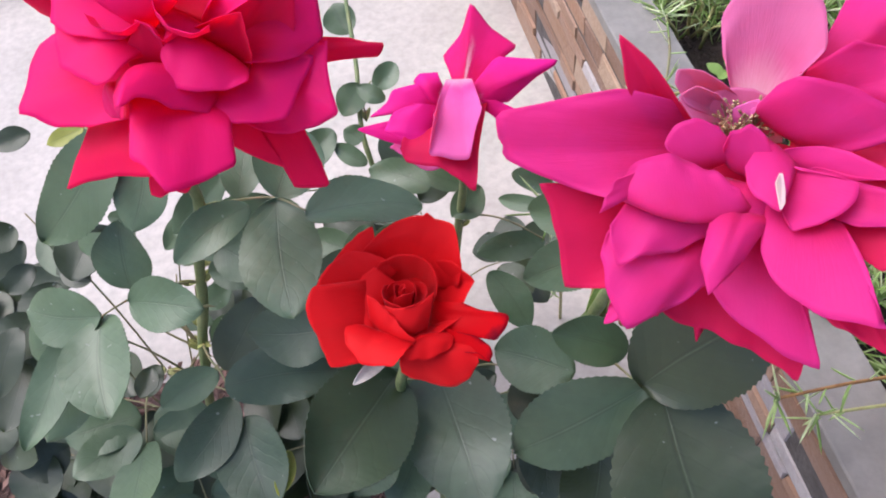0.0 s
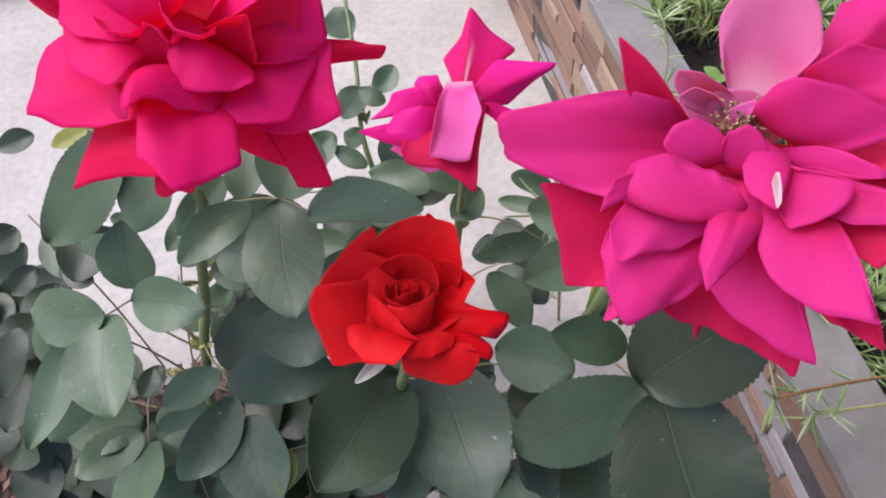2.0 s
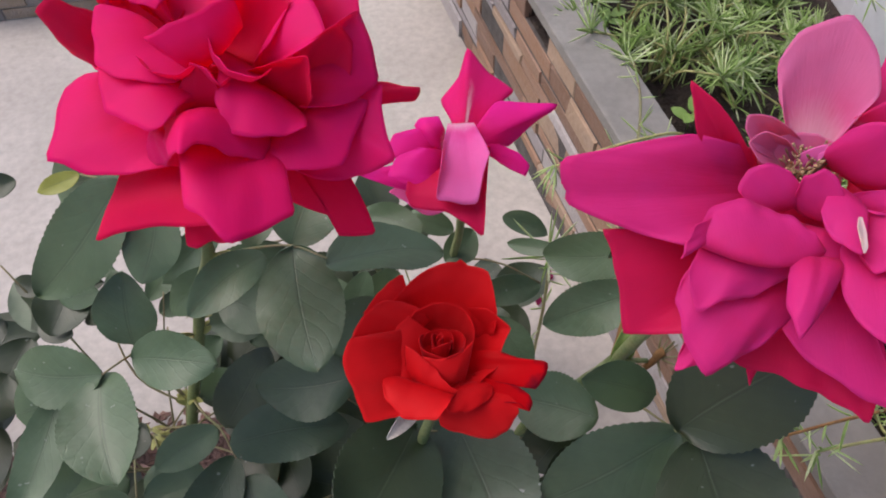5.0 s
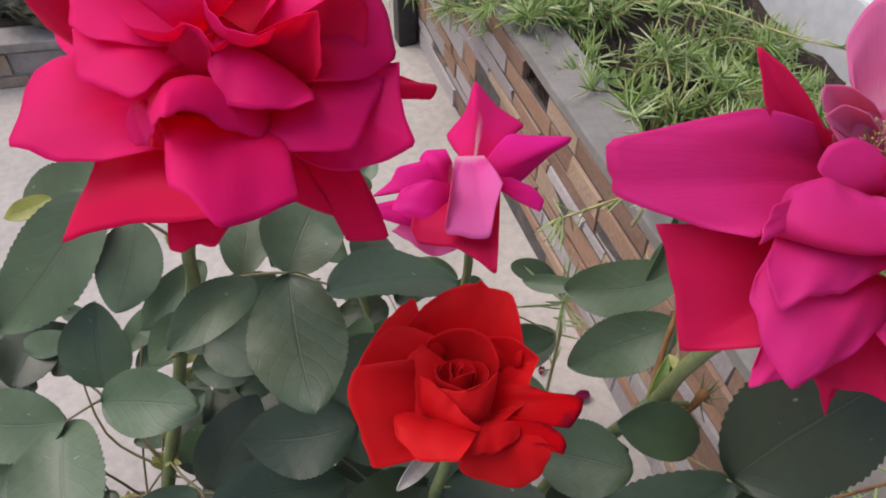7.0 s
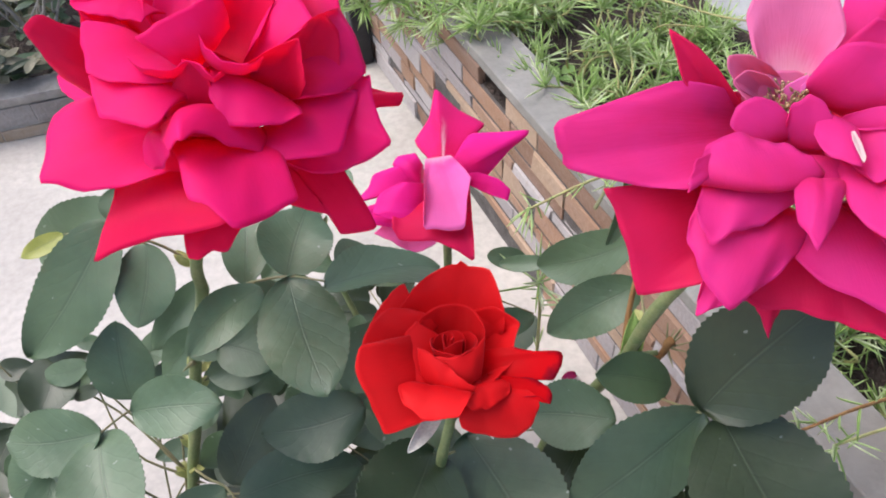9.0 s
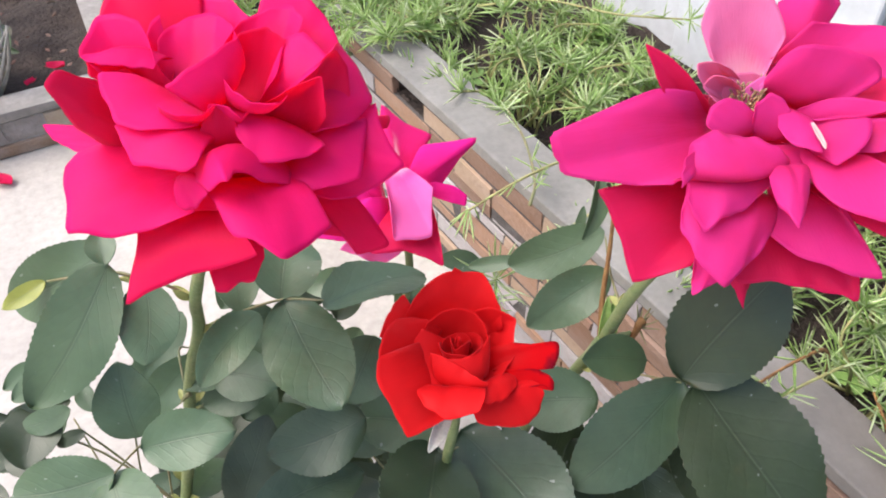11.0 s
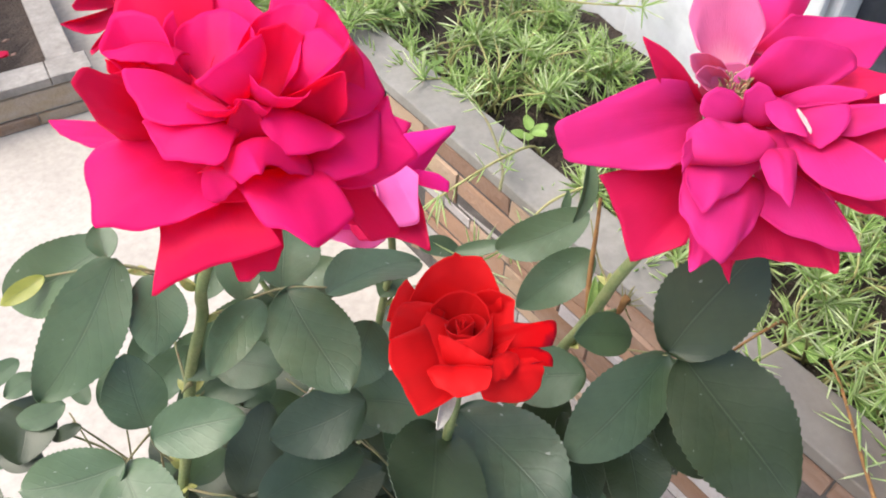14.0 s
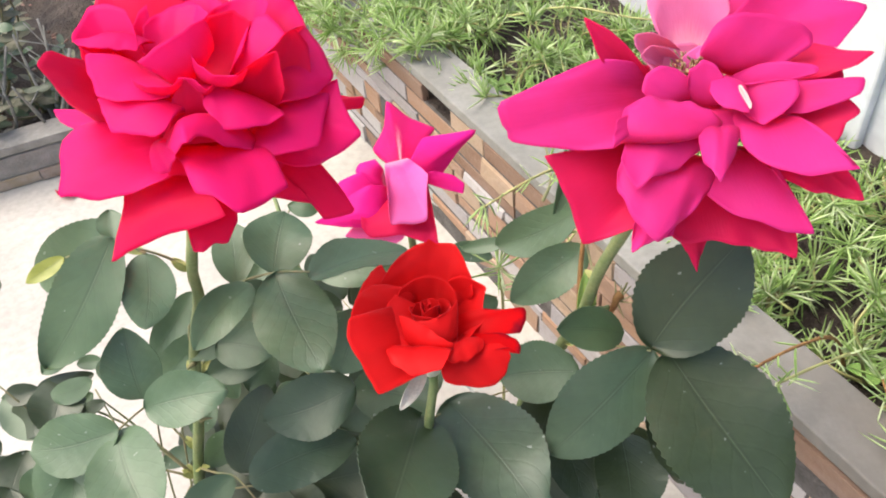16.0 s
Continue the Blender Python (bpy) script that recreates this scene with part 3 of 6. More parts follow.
petal(pink_bloom, [(-0.0109, 0.1931, 0.4300), (-0.0429, 0.2002, 0.4253), (-0.0679, 0.2167, 0.4316)], [(-0.0074, 0.1823, 0.4253), (-0.0246, 0.1798, 0.4199), (-0.0466, 0.1853, 0.4201), (-0.0683, 0.1961, 0.4224), (-0.0748, 0.2048, 0.4279)], 0.0013, 0.0000, RUBY)
petal(pink_bloom, [(-0.0670, 0.2119, 0.4298), (-0.0165, 0.1896, 0.4271)], [(-0.0685, 0.2211, 0.4448), (-0.0593, 0.2285, 0.4547), (-0.0300, 0.2305, 0.4583), (-0.0086, 0.2074, 0.4531), (-0.0054, 0.1920, 0.4403)], 0.0013, 0.0000, RUBY)
petal(pink_bloom, [(-0.0498, 0.1905, 0.4276), (-0.0579, 0.2131, 0.4318)], [(-0.0607, 0.1789, 0.4358), (-0.0670, 0.1802, 0.4349), (-0.0741, 0.1820, 0.4326), (-0.0819, 0.1848, 0.4325), (-0.0883, 0.1898, 0.4334), (-0.0927, 0.1923, 0.4328), (-0.0906, 0.1983, 0.4347), (-0.0879, 0.2065, 0.4376), (-0.0849, 0.2139, 0.4397), (-0.0796, 0.2187, 0.4389), (-0.0735, 0.2208, 0.4373), (-0.0674, 0.2232, 0.4374)], 0.0050, 0.0010)
petal(pink_bloom, [(-0.0606, 0.2135, 0.4262), (-0.0577, 0.2182, 0.4482)], [(-0.0730, 0.2141, 0.4398), (-0.0783, 0.2100, 0.4509), (-0.0803, 0.2071, 0.4616), (-0.0818, 0.2075, 0.4683), (-0.0782, 0.2095, 0.4700), (-0.0762, 0.2098, 0.4695), (-0.0732, 0.2088, 0.4668), (-0.0693, 0.2088, 0.4640)], 0.0025, 0.0008, CRIMSON)
petal(pink_bloom, [(-0.0613, 0.2138, 0.4257), (-0.0588, 0.2259, 0.4308)], [(-0.0795, 0.2339, 0.4276), (-0.0844, 0.2485, 0.4252), (-0.0851, 0.2583, 0.4255), (-0.0813, 0.2545, 0.4261)], 0.0013, 0.0005)
petal(pink_bloom, [(-0.0444, 0.1903, 0.4503), (-0.0534, 0.2052, 0.4540)], [(-0.0518, 0.1833, 0.4596), (-0.0583, 0.1840, 0.4607), (-0.0647, 0.1868, 0.4611), (-0.0703, 0.1923, 0.4614), (-0.0698, 0.2020, 0.4633), (-0.0684, 0.2096, 0.4650), (-0.0660, 0.2111, 0.4645), (-0.0617, 0.2074, 0.4612)], 0.0037, 0.0008)
petal(pink_bloom, [(-0.0428, 0.1863, 0.4462), (-0.0624, 0.1997, 0.4516)], [(-0.0550, 0.1778, 0.4549), (-0.0573, 0.1725, 0.4550), (-0.0608, 0.1722, 0.4549), (-0.0654, 0.1760, 0.4553), (-0.0701, 0.1834, 0.4561), (-0.0707, 0.1888, 0.4580), (-0.0699, 0.1949, 0.4597)], 0.0050, 0.0008)
petal(pink_bloom, [(-0.0583, 0.1947, 0.4568), (-0.0452, 0.1899, 0.4536)], [(-0.0600, 0.1868, 0.4655), (-0.0581, 0.1820, 0.4646), (-0.0555, 0.1798, 0.4635), (-0.0517, 0.1791, 0.4628), (-0.0471, 0.1816, 0.4624)], 0.0013, 0.0004)
petal(pink_bloom, [(-0.0481, 0.1897, 0.4519), (-0.0332, 0.1947, 0.4615)], [(-0.0493, 0.1846, 0.4616), (-0.0527, 0.1850, 0.4650), (-0.0562, 0.1865, 0.4693), (-0.0496, 0.1869, 0.4719), (-0.0438, 0.1872, 0.4728), (-0.0398, 0.1893, 0.4733), (-0.0339, 0.1915, 0.4732)], 0.0037, 0.0008)
petal(pink_bloom, [(-0.0429, 0.1995, 0.4536), (-0.0297, 0.1902, 0.4497)], [(-0.0357, 0.1973, 0.4666), (-0.0305, 0.1990, 0.4699), (-0.0242, 0.1968, 0.4701), (-0.0206, 0.1933, 0.4668)], -0.0025, 0.0003, RUBY)
petal(pink_bloom, [(-0.0423, 0.1947, 0.4592), (-0.0302, 0.1870, 0.4515)], [(-0.0424, 0.1863, 0.4670), (-0.0418, 0.1815, 0.4655), (-0.0388, 0.1767, 0.4636), (-0.0337, 0.1723, 0.4628), (-0.0295, 0.1756, 0.4617)], 0.0025, 0.0005)
petal(pink_bloom, [(-0.0340, 0.1901, 0.4513), (-0.0266, 0.1879, 0.4535)], [(-0.0277, 0.1860, 0.4620), (-0.0238, 0.1905, 0.4646), (-0.0196, 0.1955, 0.4663), (-0.0153, 0.1924, 0.4678), (-0.0143, 0.1820, 0.4657), (-0.0188, 0.1794, 0.4646), (-0.0231, 0.1792, 0.4629)], 0.0025, 0.0006)
petal(pink_bloom, [(-0.0373, 0.1884, 0.4520), (-0.0236, 0.1788, 0.4430)], [(-0.0289, 0.1781, 0.4614), (-0.0239, 0.1753, 0.4647), (-0.0205, 0.1725, 0.4662), (-0.0210, 0.1714, 0.4608), (-0.0213, 0.1715, 0.4539)], -0.0025, 0.0006, RUBY)
petal(pink_bloom, [(-0.0262, 0.1884, 0.4502), (-0.0219, 0.1828, 0.4416)], [(-0.0230, 0.1813, 0.4607), (-0.0149, 0.1809, 0.4659), (-0.0105, 0.1841, 0.4648), (-0.0071, 0.1843, 0.4578), (-0.0107, 0.1789, 0.4461)], 0.0013, 0.0002, RUBY)
petal(pink_bloom, [(-0.0242, 0.1797, 0.4417), (-0.0437, 0.1945, 0.4516)], [(-0.0233, 0.1693, 0.4484), (-0.0301, 0.1675, 0.4486), (-0.0358, 0.1674, 0.4493), (-0.0407, 0.1695, 0.4510), (-0.0435, 0.1723, 0.4525), (-0.0438, 0.1787, 0.4554), (-0.0418, 0.1840, 0.4567)], 0.0050, 0.0008)
petal(pink_bloom, [(-0.0557, 0.1877, 0.4436), (-0.0414, 0.1838, 0.4416)], [(-0.0535, 0.1822, 0.4538), (-0.0509, 0.1829, 0.4582), (-0.0462, 0.1825, 0.4622), (-0.0435, 0.1814, 0.4594), (-0.0431, 0.1793, 0.4534)], 0.0025, 0.0003, RUBY)
petal(pink_bloom, [(-0.0493, 0.1918, 0.4550), (-0.0371, 0.1869, 0.4515)], [(-0.0483, 0.1832, 0.4621), (-0.0451, 0.1809, 0.4625), (-0.0432, 0.1786, 0.4611), (-0.0419, 0.1776, 0.4592), (-0.0389, 0.1806, 0.4588)], 0.0013, 0.0003)
petal(pink_bloom, [(-0.0313, 0.1767, 0.4373), (-0.0356, 0.1784, 0.4423), (-0.0429, 0.1813, 0.4457), (-0.0526, 0.1838, 0.4464), (-0.0624, 0.1864, 0.4420)], [(-0.0361, 0.1672, 0.4421), (-0.0413, 0.1658, 0.4460), (-0.0462, 0.1649, 0.4504), (-0.0510, 0.1633, 0.4543), (-0.0546, 0.1593, 0.4578), (-0.0578, 0.1658, 0.4515)], 0.0037, 0.0005)
petal(pink_bloom, [(-0.0531, 0.1732, 0.4476), (-0.0565, 0.1846, 0.4433)], [(-0.0582, 0.1691, 0.4474), (-0.0611, 0.1737, 0.4407), (-0.0638, 0.1762, 0.4393), (-0.0651, 0.1780, 0.4405), (-0.0638, 0.1789, 0.4431)], 0.0050, 0.0003)
petal(pink_bloom, [(-0.0303, 0.1772, 0.4368), (-0.0594, 0.1859, 0.4413)], [(-0.0322, 0.1688, 0.4324), (-0.0492, 0.1735, 0.4335), (-0.0610, 0.1781, 0.4365)], -0.0013, 0.0000, RUBY)
petal(pink_bloom, [(-0.0288, 0.1766, 0.4337), (-0.0597, 0.1880, 0.4383)], [(-0.0322, 0.1672, 0.4365), (-0.0318, 0.1606, 0.4362), (-0.0319, 0.1524, 0.4358), (-0.0400, 0.1486, 0.4365), (-0.0458, 0.1459, 0.4391), (-0.0491, 0.1452, 0.4400), (-0.0513, 0.1479, 0.4418), (-0.0539, 0.1524, 0.4435), (-0.0572, 0.1552, 0.4435), (-0.0572, 0.1604, 0.4440), (-0.0564, 0.1694, 0.4441)], 0.0050, 0.0008)
petal(pink_bloom, [(-0.0474, 0.1876, 0.4275), (-0.0692, 0.2040, 0.4248)], [(-0.0523, 0.1685, 0.4308), (-0.0516, 0.1630, 0.4274), (-0.0571, 0.1660, 0.4241), (-0.0636, 0.1697, 0.4224), (-0.0714, 0.1728, 0.4197), (-0.0804, 0.1757, 0.4165), (-0.0872, 0.1776, 0.4144), (-0.0831, 0.1810, 0.4176), (-0.0784, 0.1858, 0.4221), (-0.0748, 0.1924, 0.4252)], 0.0037, 0.0008, RUBY)
petal(pink_bloom, [(-0.0413, 0.1826, 0.4178), (-0.0605, 0.1895, 0.4174)], [(-0.0469, 0.1720, 0.4149), (-0.0523, 0.1684, 0.4112), (-0.0560, 0.1699, 0.4113), (-0.0607, 0.1695, 0.4093), (-0.0631, 0.1714, 0.4102), (-0.0630, 0.1734, 0.4120), (-0.0623, 0.1778, 0.4149)], 0.0025, 0.0006, RUBY)
petal(pink_bloom, [(-0.0161, 0.1854, 0.4206), (-0.0382, 0.1931, 0.4233)], [(-0.0141, 0.1755, 0.4197), (-0.0114, 0.1669, 0.4128), (-0.0106, 0.1614, 0.4081), (-0.0166, 0.1621, 0.4081), (-0.0214, 0.1640, 0.4082), (-0.0214, 0.1676, 0.4114), (-0.0283, 0.1715, 0.4139), (-0.0359, 0.1772, 0.4164)], 0.0025, 0.0006, RUBY)
petal(pink_bloom, [(-0.0156, 0.1903, 0.4347), (-0.0322, 0.1870, 0.4260)], [(-0.0017, 0.1813, 0.4458), (-0.0028, 0.1764, 0.4424), (-0.0033, 0.1700, 0.4379), (-0.0030, 0.1632, 0.4346), (-0.0098, 0.1649, 0.4296), (-0.0160, 0.1671, 0.4267), (-0.0242, 0.1687, 0.4281), (-0.0311, 0.1720, 0.4329)], 0.0037, 0.0008)
petal(pink_bloom, [(-0.0208, 0.1852, 0.4411), (-0.0372, 0.1814, 0.4354)], [(-0.0123, 0.1769, 0.4452), (-0.0056, 0.1794, 0.4427), (-0.0101, 0.1727, 0.4407), (-0.0138, 0.1671, 0.4386), (-0.0172, 0.1638, 0.4372), (-0.0234, 0.1630, 0.4385), (-0.0300, 0.1635, 0.4395), (-0.0339, 0.1655, 0.4399), (-0.0364, 0.1692, 0.4410)], 0.0037, 0.0008)
petal(pink_bloom, [(-0.0240, 0.1913, 0.4560), (-0.0260, 0.1841, 0.4422)], [(-0.0144, 0.1813, 0.4651), (-0.0092, 0.1877, 0.4629), (-0.0020, 0.1992, 0.4563), (-0.0012, 0.1919, 0.4528), (-0.0015, 0.1852, 0.4494), (-0.0019, 0.1806, 0.4465), (-0.0091, 0.1771, 0.4451), (-0.0151, 0.1750, 0.4466), (-0.0213, 0.1740, 0.4492)], 0.0050, 0.0006)
petal(pink_bloom, [(-0.0184, 0.2013, 0.4348), (-0.0226, 0.1930, 0.4258)], [(0.0063, 0.2055, 0.4232), (0.0109, 0.2061, 0.4197), (0.0164, 0.2063, 0.4176), (0.0164, 0.2053, 0.4167), (0.0134, 0.2031, 0.4151), (0.0052, 0.2015, 0.4192)], 0.0013, 0.0004, RUBY)
petal(pink_bloom, [(-0.0548, 0.2202, 0.4418), (-0.0393, 0.2139, 0.4463)], [(-0.0655, 0.2266, 0.4594), (-0.0621, 0.2329, 0.4631), (-0.0581, 0.2388, 0.4670), (-0.0519, 0.2432, 0.4710), (-0.0393, 0.2405, 0.4736), (-0.0288, 0.2332, 0.4719)], 0.0013, 0.0004, RUBY)
petal(pink_bloom, [(-0.0555, 0.2196, 0.4469), (-0.0484, 0.2116, 0.4486)], [(-0.0686, 0.2232, 0.4620), (-0.0692, 0.2218, 0.4579), (-0.0652, 0.2203, 0.4578), (-0.0599, 0.2176, 0.4590)], 0.0006, 0.0002, RUBY)
petal(pink_bloom, [(-0.0542, 0.2191, 0.4430), (-0.0445, 0.2110, 0.4461)], [(-0.0669, 0.2177, 0.4618), (-0.0699, 0.2199, 0.4657), (-0.0691, 0.2226, 0.4667), (-0.0656, 0.2267, 0.4676), (-0.0608, 0.2311, 0.4694), (-0.0560, 0.2283, 0.4702), (-0.0519, 0.2232, 0.4690), (-0.0518, 0.2180, 0.4653), (-0.0539, 0.2099, 0.4624)], 0.0037, 0.0008)
petal(pink_bloom, [(-0.0468, 0.2156, 0.4589), (-0.0625, 0.2233, 0.4585)], [(-0.0538, 0.2095, 0.4622), (-0.0571, 0.2114, 0.4630), (-0.0630, 0.2140, 0.4641), (-0.0684, 0.2177, 0.4649), (-0.0695, 0.2205, 0.4663)], 0.0037, 0.0006)
petal(pink_bloom, [(-0.0544, 0.2130, 0.4456), (-0.0324, 0.2033, 0.4515)], [(-0.0523, 0.2231, 0.4619), (-0.0473, 0.2297, 0.4641), (-0.0394, 0.2328, 0.4654), (-0.0297, 0.2299, 0.4663), (-0.0244, 0.2223, 0.4667), (-0.0233, 0.2127, 0.4660)], -0.0025, 0.0008)
petal(pink_bloom, [(-0.0565, 0.2082, 0.4475), (-0.0311, 0.2010, 0.4572)], [(-0.0484, 0.2216, 0.4631), (-0.0427, 0.2257, 0.4639), (-0.0356, 0.2263, 0.4643), (-0.0305, 0.2216, 0.4654), (-0.0292, 0.2137, 0.4659), (-0.0306, 0.2053, 0.4660)], -0.0013, 0.0008)
petal(pink_bloom, [(-0.0430, 0.2032, 0.4550), (-0.0264, 0.1919, 0.4502)], [(-0.0336, 0.2069, 0.4640), (-0.0254, 0.2111, 0.4663), (-0.0175, 0.2109, 0.4680), (-0.0118, 0.2069, 0.4686), (-0.0127, 0.1982, 0.4686)], -0.0025, 0.0008)
petal(pink_bloom, [(-0.0297, 0.2098, 0.4496), (-0.0153, 0.1956, 0.4446)], [(-0.0147, 0.2230, 0.4647), (-0.0043, 0.2188, 0.4651), (-0.0008, 0.2089, 0.4601), (-0.0019, 0.2011, 0.4566), (-0.0019, 0.1910, 0.4522)], 0.0013, 0.0006)


heart_whorl(pink_bloom, (-0.048, 0.212, 0.406), (-0.0352, 0.2089, 0.4563), 0.02, 9, RUBY, 12, 0.0)


leaf(pink_rose, [(-0.064, 0.217, 0.362), (-0.07, 0.222, 0.369), (-0.078, 0.225, 0.376), (-0.087, 0.23, 0.38)], [
    ((-0.087, 0.227, 0.385), (-0.130, 0.218, 0.345), 0.0276),
    ((-0.086, 0.249, 0.373), (-0.127, 0.282, 0.338), 0.0270),
    ((-0.086, 0.247, 0.368), (-0.083, 0.259, 0.374), 0.0116),
    ((-0.077, 0.223, 0.375), (-0.089, 0.204, 0.356), 0.0210)])
leaf(pink_rose, [(-0.067, 0.219, 0.343), (-0.05, 0.212, 0.351), (-0.035, 0.208, 0.352), (-0.024, 0.194, 0.358)], [
    ((-0.045, 0.206, 0.354), (-0.076, 0.190, 0.350), 0.0172),
    ((-0.035, 0.207, 0.353), (-0.037, 0.160, 0.341), 0.0325),
    ((-0.035, 0.210, 0.350), (-0.018, 0.234, 0.358), 0.0291),
    ((-0.050, 0.214, 0.350), (-0.041, 0.240, 0.360), 0.0184),
    ((-0.024, 0.194, 0.358), (0.020, 0.194, 0.346), 0.0290, LEAF, (-0.25, 0.15, 1))])
leaf(pink_rose, [(-0.084, 0.222, 0.29), (-0.095, 0.21, 0.31), (-0.104, 0.2, 0.32), (-0.114, 0.192, 0.324)], [
    ((-0.114, 0.192, 0.324), (-0.150, 0.212, 0.313), 0.0250),
    ((-0.115, 0.195, 0.322), (-0.114, 0.150, 0.319), 0.0306),
    ((-0.102, 0.202, 0.323), (-0.097, 0.216, 0.350), 0.0236),
    ((-0.103, 0.194, 0.327), (-0.072, 0.177, 0.335), 0.0222),
    ((-0.128, 0.200, 0.307), (-0.157, 0.202, 0.295), 0.0276)])
leaf(pink_rose, [(-0.098, 0.221, 0.24), (-0.09, 0.2, 0.258), (-0.083, 0.186, 0.268), (-0.079, 0.172, 0.266)], [
    ((-0.081, 0.184, 0.271), (-0.055, 0.201, 0.298), 0.0240, OLD_SHADED),
    ((-0.078, 0.170, 0.284), (-0.030, 0.166, 0.279), 0.0262, MID_DARK),
    ((-0.084, 0.185, 0.270), (-0.114, 0.181, 0.258), 0.0174),
    ((-0.079, 0.174, 0.263), (-0.110, 0.146, 0.254), 0.0230, MID_DARK),
    ((-0.077, 0.167, 0.258), (-0.073, 0.126, 0.244), 0.0330, MID_DARK)])
leaf(pink_rose, [(-0.076, 0.223, 0.315), (-0.068, 0.23, 0.312), (-0.058, 0.226, 0.308)], [
    ((-0.067, 0.216, 0.321), (-0.048, 0.195, 0.323), 0.0213),
    ((-0.046, 0.219, 0.295), (-0.062, 0.214, 0.284), 0.0182)])
leaf(pink_rose, [(-0.1, 0.222, 0.23), (-0.12, 0.25, 0.26), (-0.146, 0.275, 0.275)], [
    ((-0.150, 0.279, 0.277), (-0.123, 0.270, 0.280), 0.0115),
    ((-0.149, 0.278, 0.277), (-0.165, 0.286, 0.276), 0.0110),
    ((-0.146, 0.270, 0.270), (-0.171, 0.286, 0.259), 0.0208)], material=OLD_SHADED)

# scarlet rose
red_rose = thing("rose_bush", (0.0, 0.17, 0.0), "rose bush with a half-open scarlet bloom", "rose", "rose bushes")
tube("cane", [(0.0, 0.17, -0.01), (0.004, 0.165, 0.15), (-0.002, 0.15, 0.266), (-0.005, 0.142, 0.3), (0.0, 0.143, 0.322), (0.001, 0.143, 0.335)], 0.0028, 0.0017, CANE, red_rose, "green cane")
red_bloom = bloom("half-open scarlet bloom with a rolled heart", red_rose, SCARLET, (0.001, 0.144, 0.336), (0.003, 0.141, 0.37), 0.0062)
sepal(red_bloom, (-0.003, 0.141, 0.337), (-0.02, 0.129, 0.339), 0.0055)
sepal(red_bloom, (0.003, 0.139, 0.337), (0.009, 0.126, 0.331), 0.0013)
petal(red_bloom, [(-0.0057, 0.1608, 0.3529), (0.0215, 0.1488, 0.3515)], [(-0.0073, 0.1642, 0.3645), (-0.0001, 0.1683, 0.3679), (0.0067, 0.1696, 0.3700), (0.0139, 0.1688, 0.3718), (0.0161, 0.1681, 0.3719), (0.0182, 0.1685, 0.3730), (0.0196, 0.1660, 0.3712), (0.0256, 0.1628, 0.3704), (0.0258, 0.1572, 0.3668), (0.0254, 0.1510, 0.3625), (0.0227, 0.1461, 0.3585)], -0.0012, 0.0008)
petal(red_bloom, [(-0.0106, 0.1597, 0.3567), (-0.0002, 0.1627, 0.3597)], [(-0.0177, 0.1620, 0.3659), (-0.0126, 0.1667, 0.3664), (-0.0061, 0.1712, 0.3671), (-0.0009, 0.1731, 0.3664), (-0.0012, 0.1712, 0.3646), (-0.0018, 0.1682, 0.3631)], 0.0012, 0.0005)
petal(red_bloom, [(-0.0110, 0.1473, 0.3529), (0.0038, 0.1565, 0.3598)], [(-0.0238, 0.1519, 0.3700), (-0.0209, 0.1551, 0.3711), (-0.0160, 0.1596, 0.3713), (-0.0104, 0.1621, 0.3699), (-0.0047, 0.1620, 0.3676), (0.0003, 0.1600, 0.3647)], 0.0012, 0.0008)
petal(red_bloom, [(-0.0009, 0.1326, 0.3447), (-0.0053, 0.1544, 0.3628)], [(-0.0106, 0.1294, 0.3528), (-0.0153, 0.1298, 0.3516), (-0.0218, 0.1307, 0.3502), (-0.0253, 0.1319, 0.3500), (-0.0266, 0.1361, 0.3561), (-0.0278, 0.1405, 0.3639), (-0.0281, 0.1452, 0.3694), (-0.0247, 0.1497, 0.3733), (-0.0186, 0.1515, 0.3700)], 0.0026, 0.0010)
petal(red_bloom, [(0.0132, 0.1628, 0.3539), (0.0104, 0.1519, 0.3463), (0.0011, 0.1394, 0.3415)], [(0.0216, 0.1539, 0.3638), (0.0250, 0.1495, 0.3624), (0.0281, 0.1456, 0.3600), (0.0243, 0.1426, 0.3587), (0.0215, 0.1388, 0.3571), (0.0183, 0.1353, 0.3556), (0.0138, 0.1332, 0.3549), (0.0060, 0.1312, 0.3546)], -0.0012, 0.0010)
petal(red_bloom, [(0.0135, 0.1464, 0.3521), (0.0082, 0.1379, 0.3458)], [(0.0224, 0.1400, 0.3571), (0.0284, 0.1357, 0.3566), (0.0351, 0.1328, 0.3564), (0.0366, 0.1313, 0.3555), (0.0350, 0.1286, 0.3539), (0.0305, 0.1259, 0.3514), (0.0264, 0.1279, 0.3517), (0.0205, 0.1303, 0.3532)], 0.0024, 0.0005, BRUISED)
petal(red_bloom, [(0.0120, 0.1373, 0.3519), (0.0121, 0.1304, 0.3474)], [(0.0186, 0.1307, 0.3543), (0.0245, 0.1283, 0.3528), (0.0282, 0.1253, 0.3499), (0.0286, 0.1229, 0.3480), (0.0265, 0.1209, 0.3468), (0.0241, 0.1235, 0.3497), (0.0196, 0.1247, 0.3507)], 0.0012, 0.0003, BRUISED)
petal(red_bloom, [(0.0188, 0.1320, 0.3490), (-0.0013, 0.1362, 0.3508)], [(0.0231, 0.1244, 0.3502), (0.0233, 0.1215, 0.3476), (0.0192, 0.1184, 0.3435), (0.0143, 0.1180, 0.3414), (0.0088, 0.1190, 0.3418), (0.0047, 0.1210, 0.3435), (0.0005, 0.1224, 0.3461), (-0.0028, 0.1244, 0.3482), (-0.0026, 0.1264, 0.3515)], 0.0036, 0.0006)
